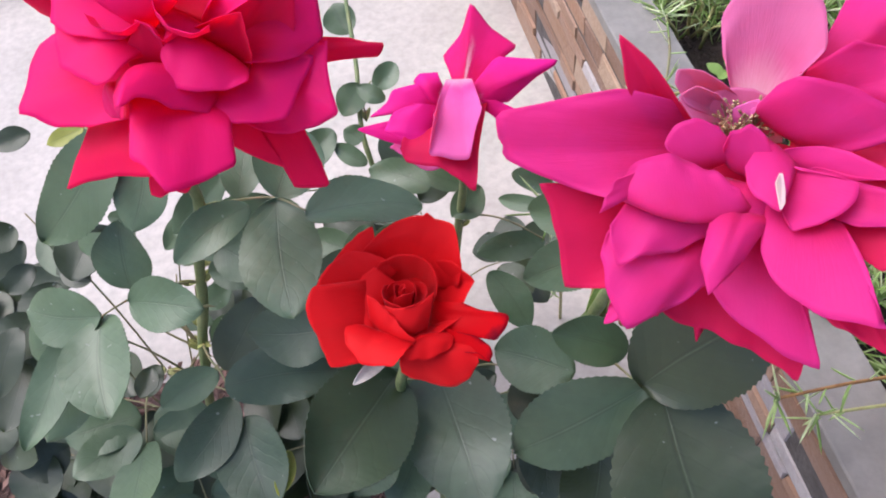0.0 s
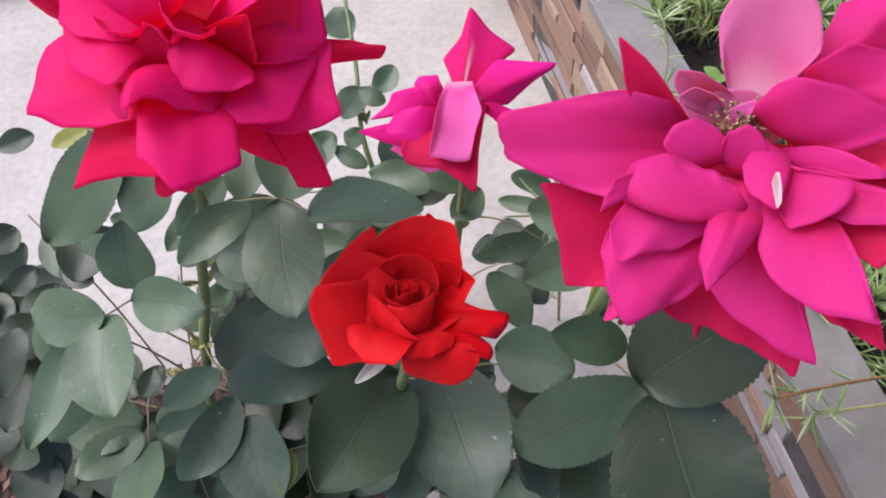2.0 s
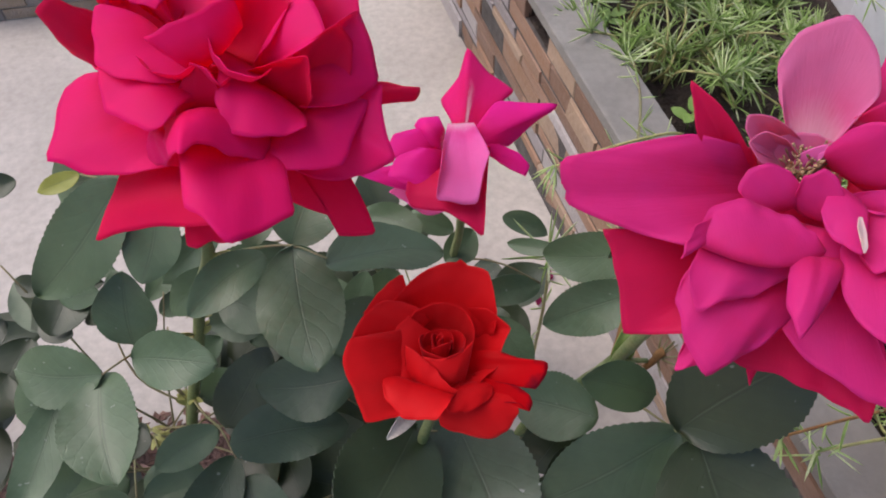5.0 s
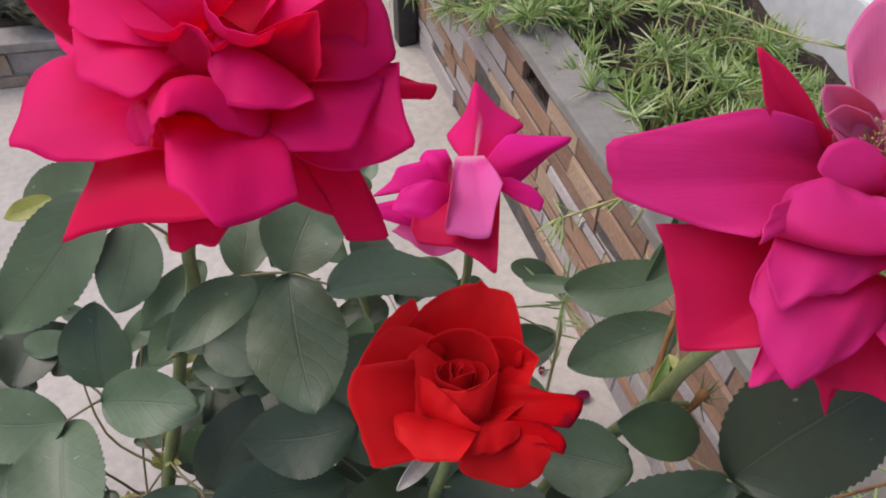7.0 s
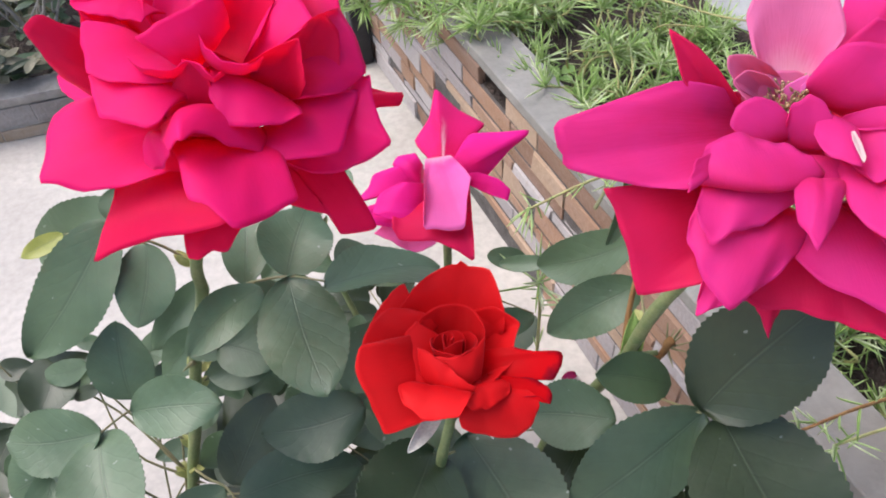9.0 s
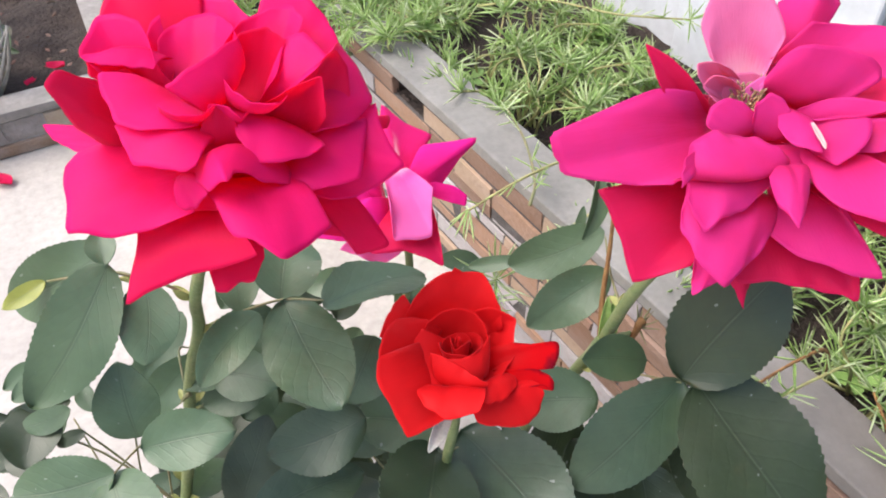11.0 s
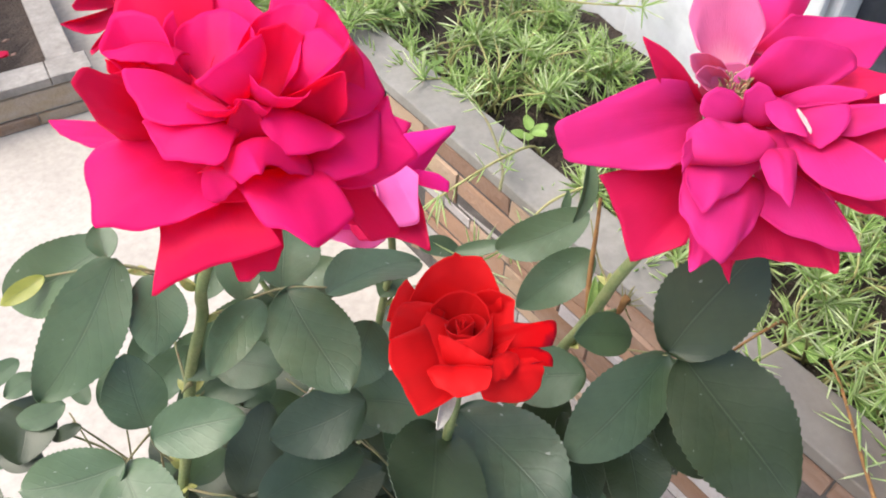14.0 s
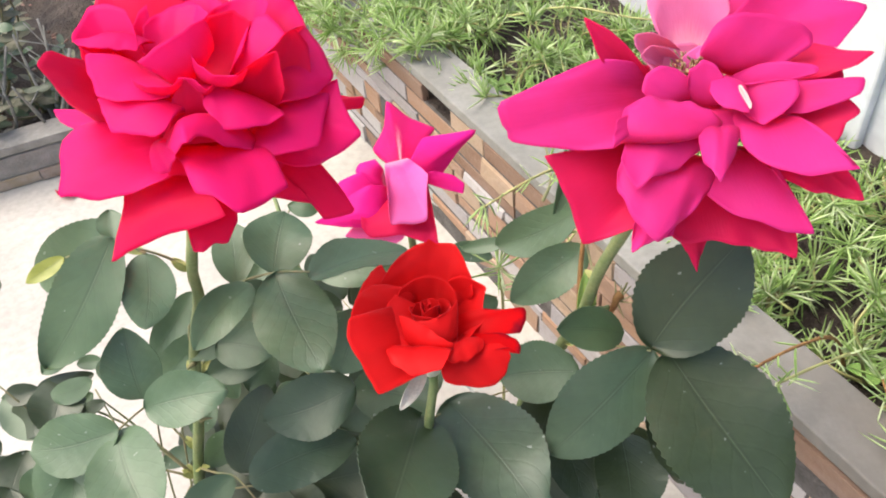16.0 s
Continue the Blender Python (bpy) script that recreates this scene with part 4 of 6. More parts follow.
petal(red_bloom, [(0.0102, 0.1377, 0.3527), (-0.0129, 0.1472, 0.3566)], [(0.0050, 0.1273, 0.3536), (-0.0059, 0.1289, 0.3554), (-0.0132, 0.1343, 0.3550)], 0.0012, 0.0000)
petal(red_bloom, [(-0.0044, 0.1375, 0.3501), (0.0059, 0.1495, 0.3564)], [(-0.0101, 0.1357, 0.3587), (-0.0126, 0.1410, 0.3613), (-0.0127, 0.1465, 0.3634), (-0.0103, 0.1524, 0.3654), (-0.0032, 0.1573, 0.3653)], 0.0014, 0.0008)
petal(red_bloom, [(-0.0009, 0.1538, 0.3422), (0.0118, 0.1482, 0.3416)], [(-0.0049, 0.1542, 0.3633), (-0.0015, 0.1574, 0.3659), (0.0046, 0.1580, 0.3672), (0.0107, 0.1559, 0.3674), (0.0151, 0.1522, 0.3656), (0.0160, 0.1471, 0.3626), (0.0144, 0.1434, 0.3601)], -0.0024, 0.0006)
petal(red_bloom, [(-0.0044, 0.1382, 0.3525), (0.0086, 0.1352, 0.3511)], [(-0.0079, 0.1456, 0.3656), (-0.0046, 0.1414, 0.3658), (0.0007, 0.1383, 0.3662), (0.0073, 0.1379, 0.3653), (0.0138, 0.1415, 0.3652)], 0.0036, 0.0004)
petal(red_bloom, [(-0.0092, 0.1393, 0.3548), (0.0053, 0.1312, 0.3541)], [(-0.0084, 0.1449, 0.3676), (-0.0058, 0.1424, 0.3676), (-0.0025, 0.1374, 0.3656), (0.0003, 0.1324, 0.3634), (0.0035, 0.1280, 0.3606)], 0.0024, 0.0004)
petal(red_bloom, [(0.0056, 0.1310, 0.3541), (-0.0070, 0.1380, 0.3545), (-0.0158, 0.1443, 0.3572)], [(-0.0010, 0.1237, 0.3621), (-0.0045, 0.1214, 0.3616), (-0.0085, 0.1225, 0.3612), (-0.0146, 0.1262, 0.3611), (-0.0179, 0.1325, 0.3615), (-0.0180, 0.1374, 0.3617)], 0.0036, 0.0006)
petal(red_bloom, [(0.0184, 0.1355, 0.3489), (0.0107, 0.1351, 0.3507), (0.0009, 0.1348, 0.3536)], [(0.0164, 0.1283, 0.3528), (0.0114, 0.1251, 0.3537), (0.0051, 0.1235, 0.3557), (0.0001, 0.1237, 0.3583), (-0.0005, 0.1252, 0.3595)], 0.0024, 0.0006)

heart_whorl(red_bloom, (0.0006, 0.140, 0.348), (0.0038, 0.1464, 0.3662), 0.0078, 6, SHADED_HEART, 3, 0.1)
leaf(red_rose, [(-0.002, 0.15, 0.268), (-0.004, 0.152, 0.285), (0.001, 0.143, 0.302)], [
    ((-0.005, 0.148, 0.301), (-0.042, 0.104, 0.314), 0.0420, MID_DARK),
    ((0.010, 0.154, 0.293), (0.015, 0.091, 0.289), 0.0430, MID_DARK),
    ((0.007, 0.162, 0.281), (-0.021, 0.191, 0.280), 0.0283),
    ((0.012, 0.172, 0.272), (0.005, 0.198, 0.270), 0.0329)])
leaf(red_rose, [(0.003, 0.162, 0.2), (0.015, 0.17, 0.24), (0.03, 0.155, 0.275), (0.039, 0.149, 0.282)], [
    ((0.039, 0.149, 0.282), (0.065, 0.139, 0.299), 0.0213),
    ((0.004, 0.201, 0.272), (-0.030, 0.200, 0.243), 0.0305, MID_DARK),
    ((-0.003, 0.187, 0.257), (-0.001, 0.162, 0.234), 0.0247)])

# magenta rose
magenta_rose = thing("rose_bush", (0.06, 0.19, 0.0), "rose bush with a wide open magenta bloom past its best", "rose", "rose bushes")
tube("cane", [(0.05, 0.2, -0.01), (0.05, 0.18, 0.15), (0.057, 0.164, 0.247), (0.066, 0.151, 0.289), (0.073, 0.143, 0.32), (0.075, 0.136, 0.35), (0.08, 0.128, 0.377), (0.092, 0.126, 0.395)], 0.003, 0.0022, CANE, magenta_rose, "green cane")
magenta_bloom = bloom("open magenta bloom with brown stamens", magenta_rose, MAGENTA, (0.092, 0.126, 0.398), (0.0985, 0.122, 0.437), 0.008)
petal(magenta_bloom, [(0.1131, 0.1254, 0.4316), (0.1050, 0.1105, 0.4184)], [(0.1257, 0.1111, 0.4402), (0.1335, 0.0980, 0.4402), (0.1284, 0.0915, 0.4348), (0.1201, 0.0883, 0.4296), (0.1111, 0.0935, 0.4262)], 0.0014, 0.0004, CRIMSON)
petal(magenta_bloom, [(0.1163, 0.1184, 0.4279), (0.0934, 0.1344, 0.4287)], [(0.1073, 0.1038, 0.4211), (0.0975, 0.1095, 0.4193), (0.0880, 0.1178, 0.4213)], 0.0007, 0.0000, CRIMSON)
petal(magenta_bloom, [(0.0889, 0.1281, 0.4268), (0.1088, 0.1220, 0.4300)], [(0.0862, 0.1321, 0.4394), (0.0923, 0.1328, 0.4442), (0.1006, 0.1294, 0.4448), (0.1068, 0.1245, 0.4415)], 0.0007, 0.0003, THROAT)
petal(magenta_bloom, [(0.1169, 0.1367, 0.4378), (0.1355, 0.1159, 0.4347)], [(0.1270, 0.1321, 0.4516), (0.1456, 0.1205, 0.4491), (0.1538, 0.1074, 0.4492), (0.1448, 0.1058, 0.4438), (0.1384, 0.1050, 0.4402), (0.1329, 0.1126, 0.4420)], 0.0028, 0.0006)
petal(magenta_bloom, [(0.1144, 0.1277, 0.4337), (0.1201, 0.1115, 0.4292)], [(0.1267, 0.1126, 0.4422), (0.1301, 0.1073, 0.4444), (0.1319, 0.0983, 0.4455), (0.1359, 0.0905, 0.4471), (0.1296, 0.0908, 0.4447), (0.1227, 0.0953, 0.4415), (0.1177, 0.1029, 0.4378)], 0.0028, 0.0005, CRIMSON)
petal(magenta_bloom, [(0.1000, 0.1297, 0.4379), (0.1098, 0.1171, 0.4345)], [(0.0987, 0.1228, 0.4478), (0.0999, 0.1211, 0.4540), (0.1034, 0.1190, 0.4578), (0.1076, 0.1166, 0.4589), (0.1151, 0.1122, 0.4567), (0.1223, 0.1072, 0.4537), (0.1251, 0.1044, 0.4509), (0.1228, 0.1023, 0.4481), (0.1183, 0.1052, 0.4445), (0.1111, 0.1112, 0.4411)], 0.0056, 0.0008)
petal(magenta_bloom, [(0.0998, 0.1190, 0.4332), (0.1054, 0.1130, 0.4341)], [(0.1018, 0.1114, 0.4415), (0.1069, 0.1069, 0.4453), (0.1124, 0.1006, 0.4476), (0.1161, 0.0944, 0.4478), (0.1162, 0.0929, 0.4465), (0.1112, 0.0973, 0.4441), (0.1056, 0.1046, 0.4411)], 0.0028, 0.0004)
petal(magenta_bloom, [(0.1055, 0.1122, 0.4348), (0.1044, 0.1012, 0.4281)], [(0.1107, 0.0967, 0.4432), (0.1166, 0.0900, 0.4453), (0.1230, 0.0828, 0.4473), (0.1198, 0.0808, 0.4440), (0.1143, 0.0836, 0.4413), (0.1077, 0.0882, 0.4383), (0.1049, 0.0937, 0.4365)], 0.0028, 0.0005)
petal(magenta_bloom, [(0.1115, 0.1057, 0.4314), (0.1072, 0.0946, 0.4232)], [(0.1180, 0.0882, 0.4386), (0.1213, 0.0845, 0.4395), (0.1214, 0.0795, 0.4378), (0.1169, 0.0804, 0.4352), (0.1120, 0.0785, 0.4313), (0.1086, 0.0868, 0.4303)], 0.0014, 0.0004, CRIMSON)
petal(magenta_bloom, [(0.1008, 0.1157, 0.4353), (0.1004, 0.1036, 0.4319)], [(0.1002, 0.1041, 0.4426), (0.1044, 0.0998, 0.4447), (0.1087, 0.0954, 0.4455), (0.1078, 0.0924, 0.4437), (0.1036, 0.0903, 0.4414), (0.0970, 0.0902, 0.4398), (0.0933, 0.0907, 0.4386), (0.0933, 0.0946, 0.4394)], 0.0028, 0.0006)
petal(magenta_bloom, [(0.1050, 0.1102, 0.4367), (0.1002, 0.1193, 0.4390)], [(0.0979, 0.1014, 0.4419), (0.0919, 0.0947, 0.4417), (0.0894, 0.0985, 0.4413), (0.0880, 0.1043, 0.4417), (0.0896, 0.1091, 0.4426)], 0.0028, 0.0005)
petal(magenta_bloom, [(0.0855, 0.1226, 0.4283), (0.1003, 0.1218, 0.4340)], [(0.0776, 0.1177, 0.4381), (0.0744, 0.1209, 0.4411), (0.0772, 0.1234, 0.4447), (0.0821, 0.1230, 0.4464), (0.0870, 0.1206, 0.4449), (0.0896, 0.1181, 0.4409)], 0.0056, 0.0004)
petal(magenta_bloom, [(0.0933, 0.1211, 0.4296), (0.1035, 0.1149, 0.4324)], [(0.0869, 0.1157, 0.4418), (0.0887, 0.1172, 0.4454), (0.0923, 0.1157, 0.4471), (0.0955, 0.1129, 0.4458), (0.0966, 0.1105, 0.4427), (0.0955, 0.1100, 0.4389)], 0.0056, 0.0004)
petal(magenta_bloom, [(0.0611, 0.1182, 0.4295), (0.0742, 0.1110, 0.4286), (0.0936, 0.1033, 0.4299)], [(0.0616, 0.1156, 0.4391), (0.0662, 0.1176, 0.4416), (0.0727, 0.1177, 0.4417), (0.0790, 0.1146, 0.4401), (0.0845, 0.1106, 0.4388), (0.0878, 0.1064, 0.4379)], 0.0098, 0.0008)
petal(magenta_bloom, [(0.0652, 0.1153, 0.4338), (0.0762, 0.1216, 0.4365)], [(0.0598, 0.1114, 0.4373), (0.0532, 0.1092, 0.4367), (0.0557, 0.1119, 0.4388), (0.0594, 0.1144, 0.4414)], 0.0014, 0.0002)
petal(magenta_bloom, [(0.0873, 0.1253, 0.4235), (0.0919, 0.1362, 0.4357)], [(0.0619, 0.1183, 0.4274), (0.0541, 0.1243, 0.4267), (0.0448, 0.1324, 0.4273), (0.0381, 0.1399, 0.4284), (0.0394, 0.1409, 0.4299), (0.0376, 0.1428, 0.4323), (0.0383, 0.1464, 0.4388), (0.0501, 0.1430, 0.4423), (0.0607, 0.1399, 0.4454), (0.0696, 0.1374, 0.4471), (0.0774, 0.1343, 0.4434)], 0.0056, 0.0010)
petal(magenta_bloom, [(0.0811, 0.1335, 0.4311), (0.0901, 0.1308, 0.4325)], [(0.0729, 0.1326, 0.4412), (0.0694, 0.1365, 0.4476), (0.0693, 0.1402, 0.4524), (0.0692, 0.1446, 0.4579), (0.0749, 0.1391, 0.4539), (0.0787, 0.1351, 0.4490), (0.0841, 0.1304, 0.4398)], 0.0014, 0.0004, CRIMSON)
petal(magenta_bloom, [(0.0941, 0.1294, 0.4357), (0.1008, 0.1296, 0.4388)], [(0.0833, 0.1292, 0.4441), (0.0805, 0.1333, 0.4495), (0.0817, 0.1352, 0.4518), (0.0873, 0.1336, 0.4513), (0.0924, 0.1306, 0.4480)], -0.0014, 0.0003, THROAT)
petal(magenta_bloom, [(0.0945, 0.1279, 0.4345), (0.0992, 0.1285, 0.4371)], [(0.0837, 0.1268, 0.4420), (0.0811, 0.1312, 0.4464), (0.0856, 0.1311, 0.4483), (0.0904, 0.1286, 0.4467), (0.0935, 0.1258, 0.4426)], -0.0014, 0.0003, THROAT)
petal(magenta_bloom, [(0.0927, 0.1267, 0.4352), (0.0966, 0.1252, 0.4356)], [(0.0923, 0.1253, 0.4430), (0.0945, 0.1251, 0.4452), (0.0985, 0.1238, 0.4472), (0.0987, 0.1228, 0.4464), (0.0958, 0.1241, 0.4434)], 0.0014, 0.0002, PALE)
petal(magenta_bloom, [(0.0849, 0.1153, 0.4086), (0.0821, 0.1312, 0.4181)], [(0.0639, 0.1065, 0.4017), (0.0551, 0.1105, 0.3986), (0.0482, 0.1141, 0.3960), (0.0487, 0.1182, 0.4015), (0.0489, 0.1230, 0.4089), (0.0476, 0.1284, 0.4162), (0.0456, 0.1329, 0.4223), (0.0527, 0.1311, 0.4223), (0.0673, 0.1241, 0.4208)], 0.0028, 0.0006, CRIMSON)
petal(magenta_bloom, [(0.0789, 0.1026, 0.4068), (0.0669, 0.1095, 0.4079)], [(0.0669, 0.0936, 0.4068), (0.0585, 0.0948, 0.4071), (0.0525, 0.0958, 0.4053), (0.0574, 0.1012, 0.4097)], 0.0014, 0.0004)
petal(magenta_bloom, [(0.0932, 0.1038, 0.4169), (0.0708, 0.1229, 0.4247)], [(0.0801, 0.0938, 0.4185), (0.0722, 0.0912, 0.4169), (0.0630, 0.0895, 0.4156), (0.0554, 0.0879, 0.4136), (0.0539, 0.0937, 0.4169), (0.0530, 0.0994, 0.4204), (0.0540, 0.1052, 0.4247), (0.0570, 0.1092, 0.4283)], 0.0056, 0.0008)
petal(magenta_bloom, [(0.0932, 0.1059, 0.4255), (0.0685, 0.1202, 0.4279)], [(0.0820, 0.1010, 0.4289), (0.0741, 0.0996, 0.4284), (0.0643, 0.0994, 0.4282), (0.0559, 0.1001, 0.4280), (0.0550, 0.1043, 0.4301), (0.0562, 0.1083, 0.4314)], 0.0042, 0.0005)
petal(magenta_bloom, [(0.0981, 0.1029, 0.3916), (0.0814, 0.1126, 0.3932)], [(0.0909, 0.1008, 0.3839), (0.0882, 0.0993, 0.3799), (0.0847, 0.0970, 0.3762), (0.0846, 0.1013, 0.3802), (0.0835, 0.1051, 0.3846)], 0.0014, 0.0003, CRIMSON)
petal(magenta_bloom, [(0.0960, 0.0994, 0.4313), (0.0823, 0.1067, 0.4321)], [(0.0866, 0.0926, 0.4346), (0.0815, 0.0885, 0.4343), (0.0742, 0.0843, 0.4343), (0.0703, 0.0823, 0.4336), (0.0701, 0.0854, 0.4350), (0.0718, 0.0910, 0.4352), (0.0762, 0.0977, 0.4362)], 0.0042, 0.0004)
petal(magenta_bloom, [(0.1022, 0.1046, 0.4316), (0.0895, 0.1147, 0.4314)], [(0.0920, 0.0975, 0.4329), (0.0864, 0.0991, 0.4319), (0.0832, 0.1039, 0.4321)], 0.0028, 0.0003)
petal(magenta_bloom, [(0.1109, 0.0989, 0.4275), (0.0989, 0.1120, 0.4303)], [(0.1018, 0.0885, 0.4360), (0.1020, 0.0797, 0.4380), (0.1025, 0.0703, 0.4381), (0.1018, 0.0630, 0.4368), (0.0964, 0.0669, 0.4352), (0.0915, 0.0709, 0.4338), (0.0873, 0.0770, 0.4333), (0.0858, 0.0833, 0.4342), (0.0865, 0.0901, 0.4351), (0.0907, 0.0973, 0.4350)], 0.0042, 0.0008)
petal(magenta_bloom, [(0.1117, 0.0929, 0.4236), (0.0978, 0.1015, 0.4215)], [(0.1074, 0.0708, 0.4293), (0.1071, 0.0652, 0.4269), (0.1074, 0.0622, 0.4227), (0.1040, 0.0667, 0.4226), (0.0992, 0.0729, 0.4233), (0.0964, 0.0821, 0.4235)], 0.0014, 0.0004, CRIMSON)
petal(magenta_bloom, [(0.1074, 0.0995, 0.4199), (0.0932, 0.1087, 0.4181)], [(0.0952, 0.0857, 0.4248), (0.0949, 0.0781, 0.4220), (0.0955, 0.0722, 0.4181), (0.0962, 0.0669, 0.4136), (0.0902, 0.0714, 0.4136), (0.0845, 0.0783, 0.4147), (0.0804, 0.0858, 0.4156), (0.0785, 0.0933, 0.4173)], 0.0042, 0.0006)
petal(magenta_bloom, [(0.1118, 0.0995, 0.4084), (0.0826, 0.1178, 0.4086)], [(0.0998, 0.0779, 0.4082), (0.0977, 0.0726, 0.4038), (0.0955, 0.0699, 0.3989), (0.0879, 0.0807, 0.4012), (0.0804, 0.0876, 0.4014), (0.0729, 0.0933, 0.4005), (0.0685, 0.1007, 0.4041)], 0.0028, 0.0005, CRIMSON)
petal(magenta_bloom, [(0.0947, 0.1023, 0.4457), (0.0940, 0.1026, 0.4456)], [(0.0938, 0.0989, 0.4450), (0.0924, 0.0952, 0.4438), (0.0907, 0.0940, 0.4434), (0.0911, 0.0968, 0.4447), (0.0916, 0.0998, 0.4463)], 0.0002, 0.0000, BLANCHED)
petal(magenta_bloom, [(0.1000, 0.1341, 0.4302), (0.1191, 0.1238, 0.4291)], [(0.1063, 0.1434, 0.4344), (0.1166, 0.1414, 0.4372), (0.1246, 0.1328, 0.4326)], 0.0005, 0.0000)
petal(magenta_bloom, [(0.1195, 0.1365, 0.4334), (0.1317, 0.1327, 0.4354)], [(0.1370, 0.1515, 0.4468), (0.1562, 0.1483, 0.4523), (0.1560, 0.1405, 0.4450)], 0.0014, 0.0017)
petal(magenta_bloom, [(0.1011, 0.1346, 0.4323), (0.1095, 0.1312, 0.4329)], [(0.0997, 0.1449, 0.4430), (0.1009, 0.1518, 0.4499), (0.1079, 0.1557, 0.4565), (0.1202, 0.1537, 0.4601), (0.1249, 0.1443, 0.4535), (0.1239, 0.1366, 0.4460), (0.1151, 0.1338, 0.4395)], -0.0023, 0.0014, THROAT)

leaf(magenta_rose, [(0.068, 0.149, 0.296), (0.074, 0.13, 0.31), (0.078, 0.106, 0.328)], [
    ((0.077, 0.105, 0.331), (0.1135, 0.103, 0.372), 0.0415, OLD_SHADED),
    ((0.078, 0.104, 0.329), (0.030, 0.106, 0.293), 0.0335, MID_DARK),
    ((0.084, 0.102, 0.330), (0.088, 0.039, 0.298), 0.0545, OLD_SHADED),
    ((0.082, 0.126, 0.316), (0.054, 0.135, 0.329), 0.0190),
    ((0.092, 0.107, 0.310), (0.091, 0.096, 0.271), 0.0288)])
leaf(magenta_rose, [(0.075, 0.138, 0.34), (0.084, 0.155, 0.34), (0.089, 0.166, 0.35)], [
    ((0.086, 0.158, 0.337), (0.052, 0.167, 0.316), 0.0215),
    ((0.090, 0.168, 0.351), (0.063, 0.196, 0.322), 0.0205),
    ((0.092, 0.183, 0.352), (0.084, 0.178, 0.344), 0.0044),
    ((0.073, 0.200, 0.316), (0.055, 0.216, 0.308), 0.0076)])
leaf(magenta_rose, [(0.053, 0.172, 0.2), (0.065, 0.15, 0.21), (0.078, 0.13, 0.21)], [
    ((0.075, 0.128, 0.209), (0.057, 0.110, 0.208), 0.0244),
    ((0.087, 0.125, 0.208), (0.074, 0.107, 0.195), 0.0192),
    ((0.059, 0.153, 0.237), (0.029, 0.148, 0.219), 0.0217)])

leaf(magenta_rose, [(0.053, 0.172, 0.2), (0.066, 0.14, 0.25), (0.082, 0.115, 0.285)], [
    ((0.087, 0.106, 0.294), (0.085, 0.073, 0.268), 0.0292, OLD_SHADED),
    ((0.068, 0.107, 0.277), (0.053, 0.080, 0.256), 0.0333, OLD_SHADED),
    ((0.052, 0.130, 0.279), (0.043, 0.096, 0.256), 0.0238, OLD_SHADED),
    ((0.063, 0.131, 0.298), (0.036, 0.153, 0.290), 0.0278)])
leaf(magenta_rose, [(0.053, 0.172, 0.2), (0.065, 0.13, 0.22), (0.07, 0.115, 0.235)], [
    ((0.056, 0.126, 0.272), (0.039, 0.106, 0.241), 0.0252, OLD_SHADED),
    ((0.076, 0.111, 0.271), (0.063, 0.086, 0.237), 0.0338, OLD_SHADED),
    ((0.095, 0.114, 0.275), (0.091, 0.086, 0.242), 0.0216, OLD_SHADED)])

leaf(red_rose, [(0.003, 0.162, 0.2), (0.03, 0.16, 0.225), (0.045, 0.155, 0.24)], [
    ((0.064, 0.147, 0.270), (0.042, 0.136, 0.246), 0.0277, OLD_SHADED),
    ((0.054, 0.172, 0.267), (0.063, 0.156, 0.252), 0.0164, OLD_SHADED)])
leaf(pink_rose, [(-0.084, 0.222, 0.29), (-0.07, 0.224, 0.296), (-0.06, 0.22, 0.298)], [
    ((-0.037, 0.218, 0.337), (-0.080, 0.220, 0.314), 0.0241),
    ((-0.047, 0.206, 0.315), (-0.076, 0.215, 0.305), 0.0175),
    ((-0.023, 0.174, 0.304), (-0.063, 0.185, 0.297), 0.0280, MID_DARK),
    ((-0.007, 0.191, 0.327), (-0.027, 0.181, 0.307), 0.0256)])

# leaves deep in the bush take the darker tone in place of shade
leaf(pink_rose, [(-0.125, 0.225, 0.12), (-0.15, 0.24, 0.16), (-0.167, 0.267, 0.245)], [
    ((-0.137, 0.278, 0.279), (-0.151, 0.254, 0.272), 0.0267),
    ((-0.179, 0.255, 0.248), (-0.197, 0.236, 0.244), 0.0259, OLD_SHADED),
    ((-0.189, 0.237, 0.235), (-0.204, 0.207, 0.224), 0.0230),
    ((-0.168, 0.272, 0.249), (-0.184, 0.247, 0.240), 0.0236, OLD_SHADED),
    ((-0.179, 0.294, 0.274), (-0.193, 0.281, 0.275), 0.0173)], material=OLD_SHADED)
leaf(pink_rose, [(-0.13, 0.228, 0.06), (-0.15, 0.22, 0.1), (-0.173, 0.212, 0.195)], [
    ((-0.205, 0.209, 0.191), (-0.203, 0.179, 0.181), 0.0302, OLD_SHADED),
    ((-0.205, 0.231, 0.217), (-0.219, 0.203, 0.208), 0.0265, OLD_SHADED),
    ((-0.155, 0.199, 0.212), (-0.158, 0.168, 0.202), 0.0288, OLD_SHADED),
    ((-0.127, 0.199, 0.215), (-0.139, 0.171, 0.205), 0.0225, OLD_SHADED),
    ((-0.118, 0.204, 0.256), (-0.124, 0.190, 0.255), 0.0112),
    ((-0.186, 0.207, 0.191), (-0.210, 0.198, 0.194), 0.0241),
    ((-0.164, 0.217, 0.224), (-0.182, 0.198, 0.220), 0.0259)], material=OLD_SHADED)

leaf(pink_rose, [(-0.077, 0.223, 0.375), (-0.085, 0.235, 0.374), (-0.107, 0.264, 0.356)], [
    ((-0.108, 0.264, 0.356), (-0.126, 0.266, 0.350), 0.0080, YELLOWED)])
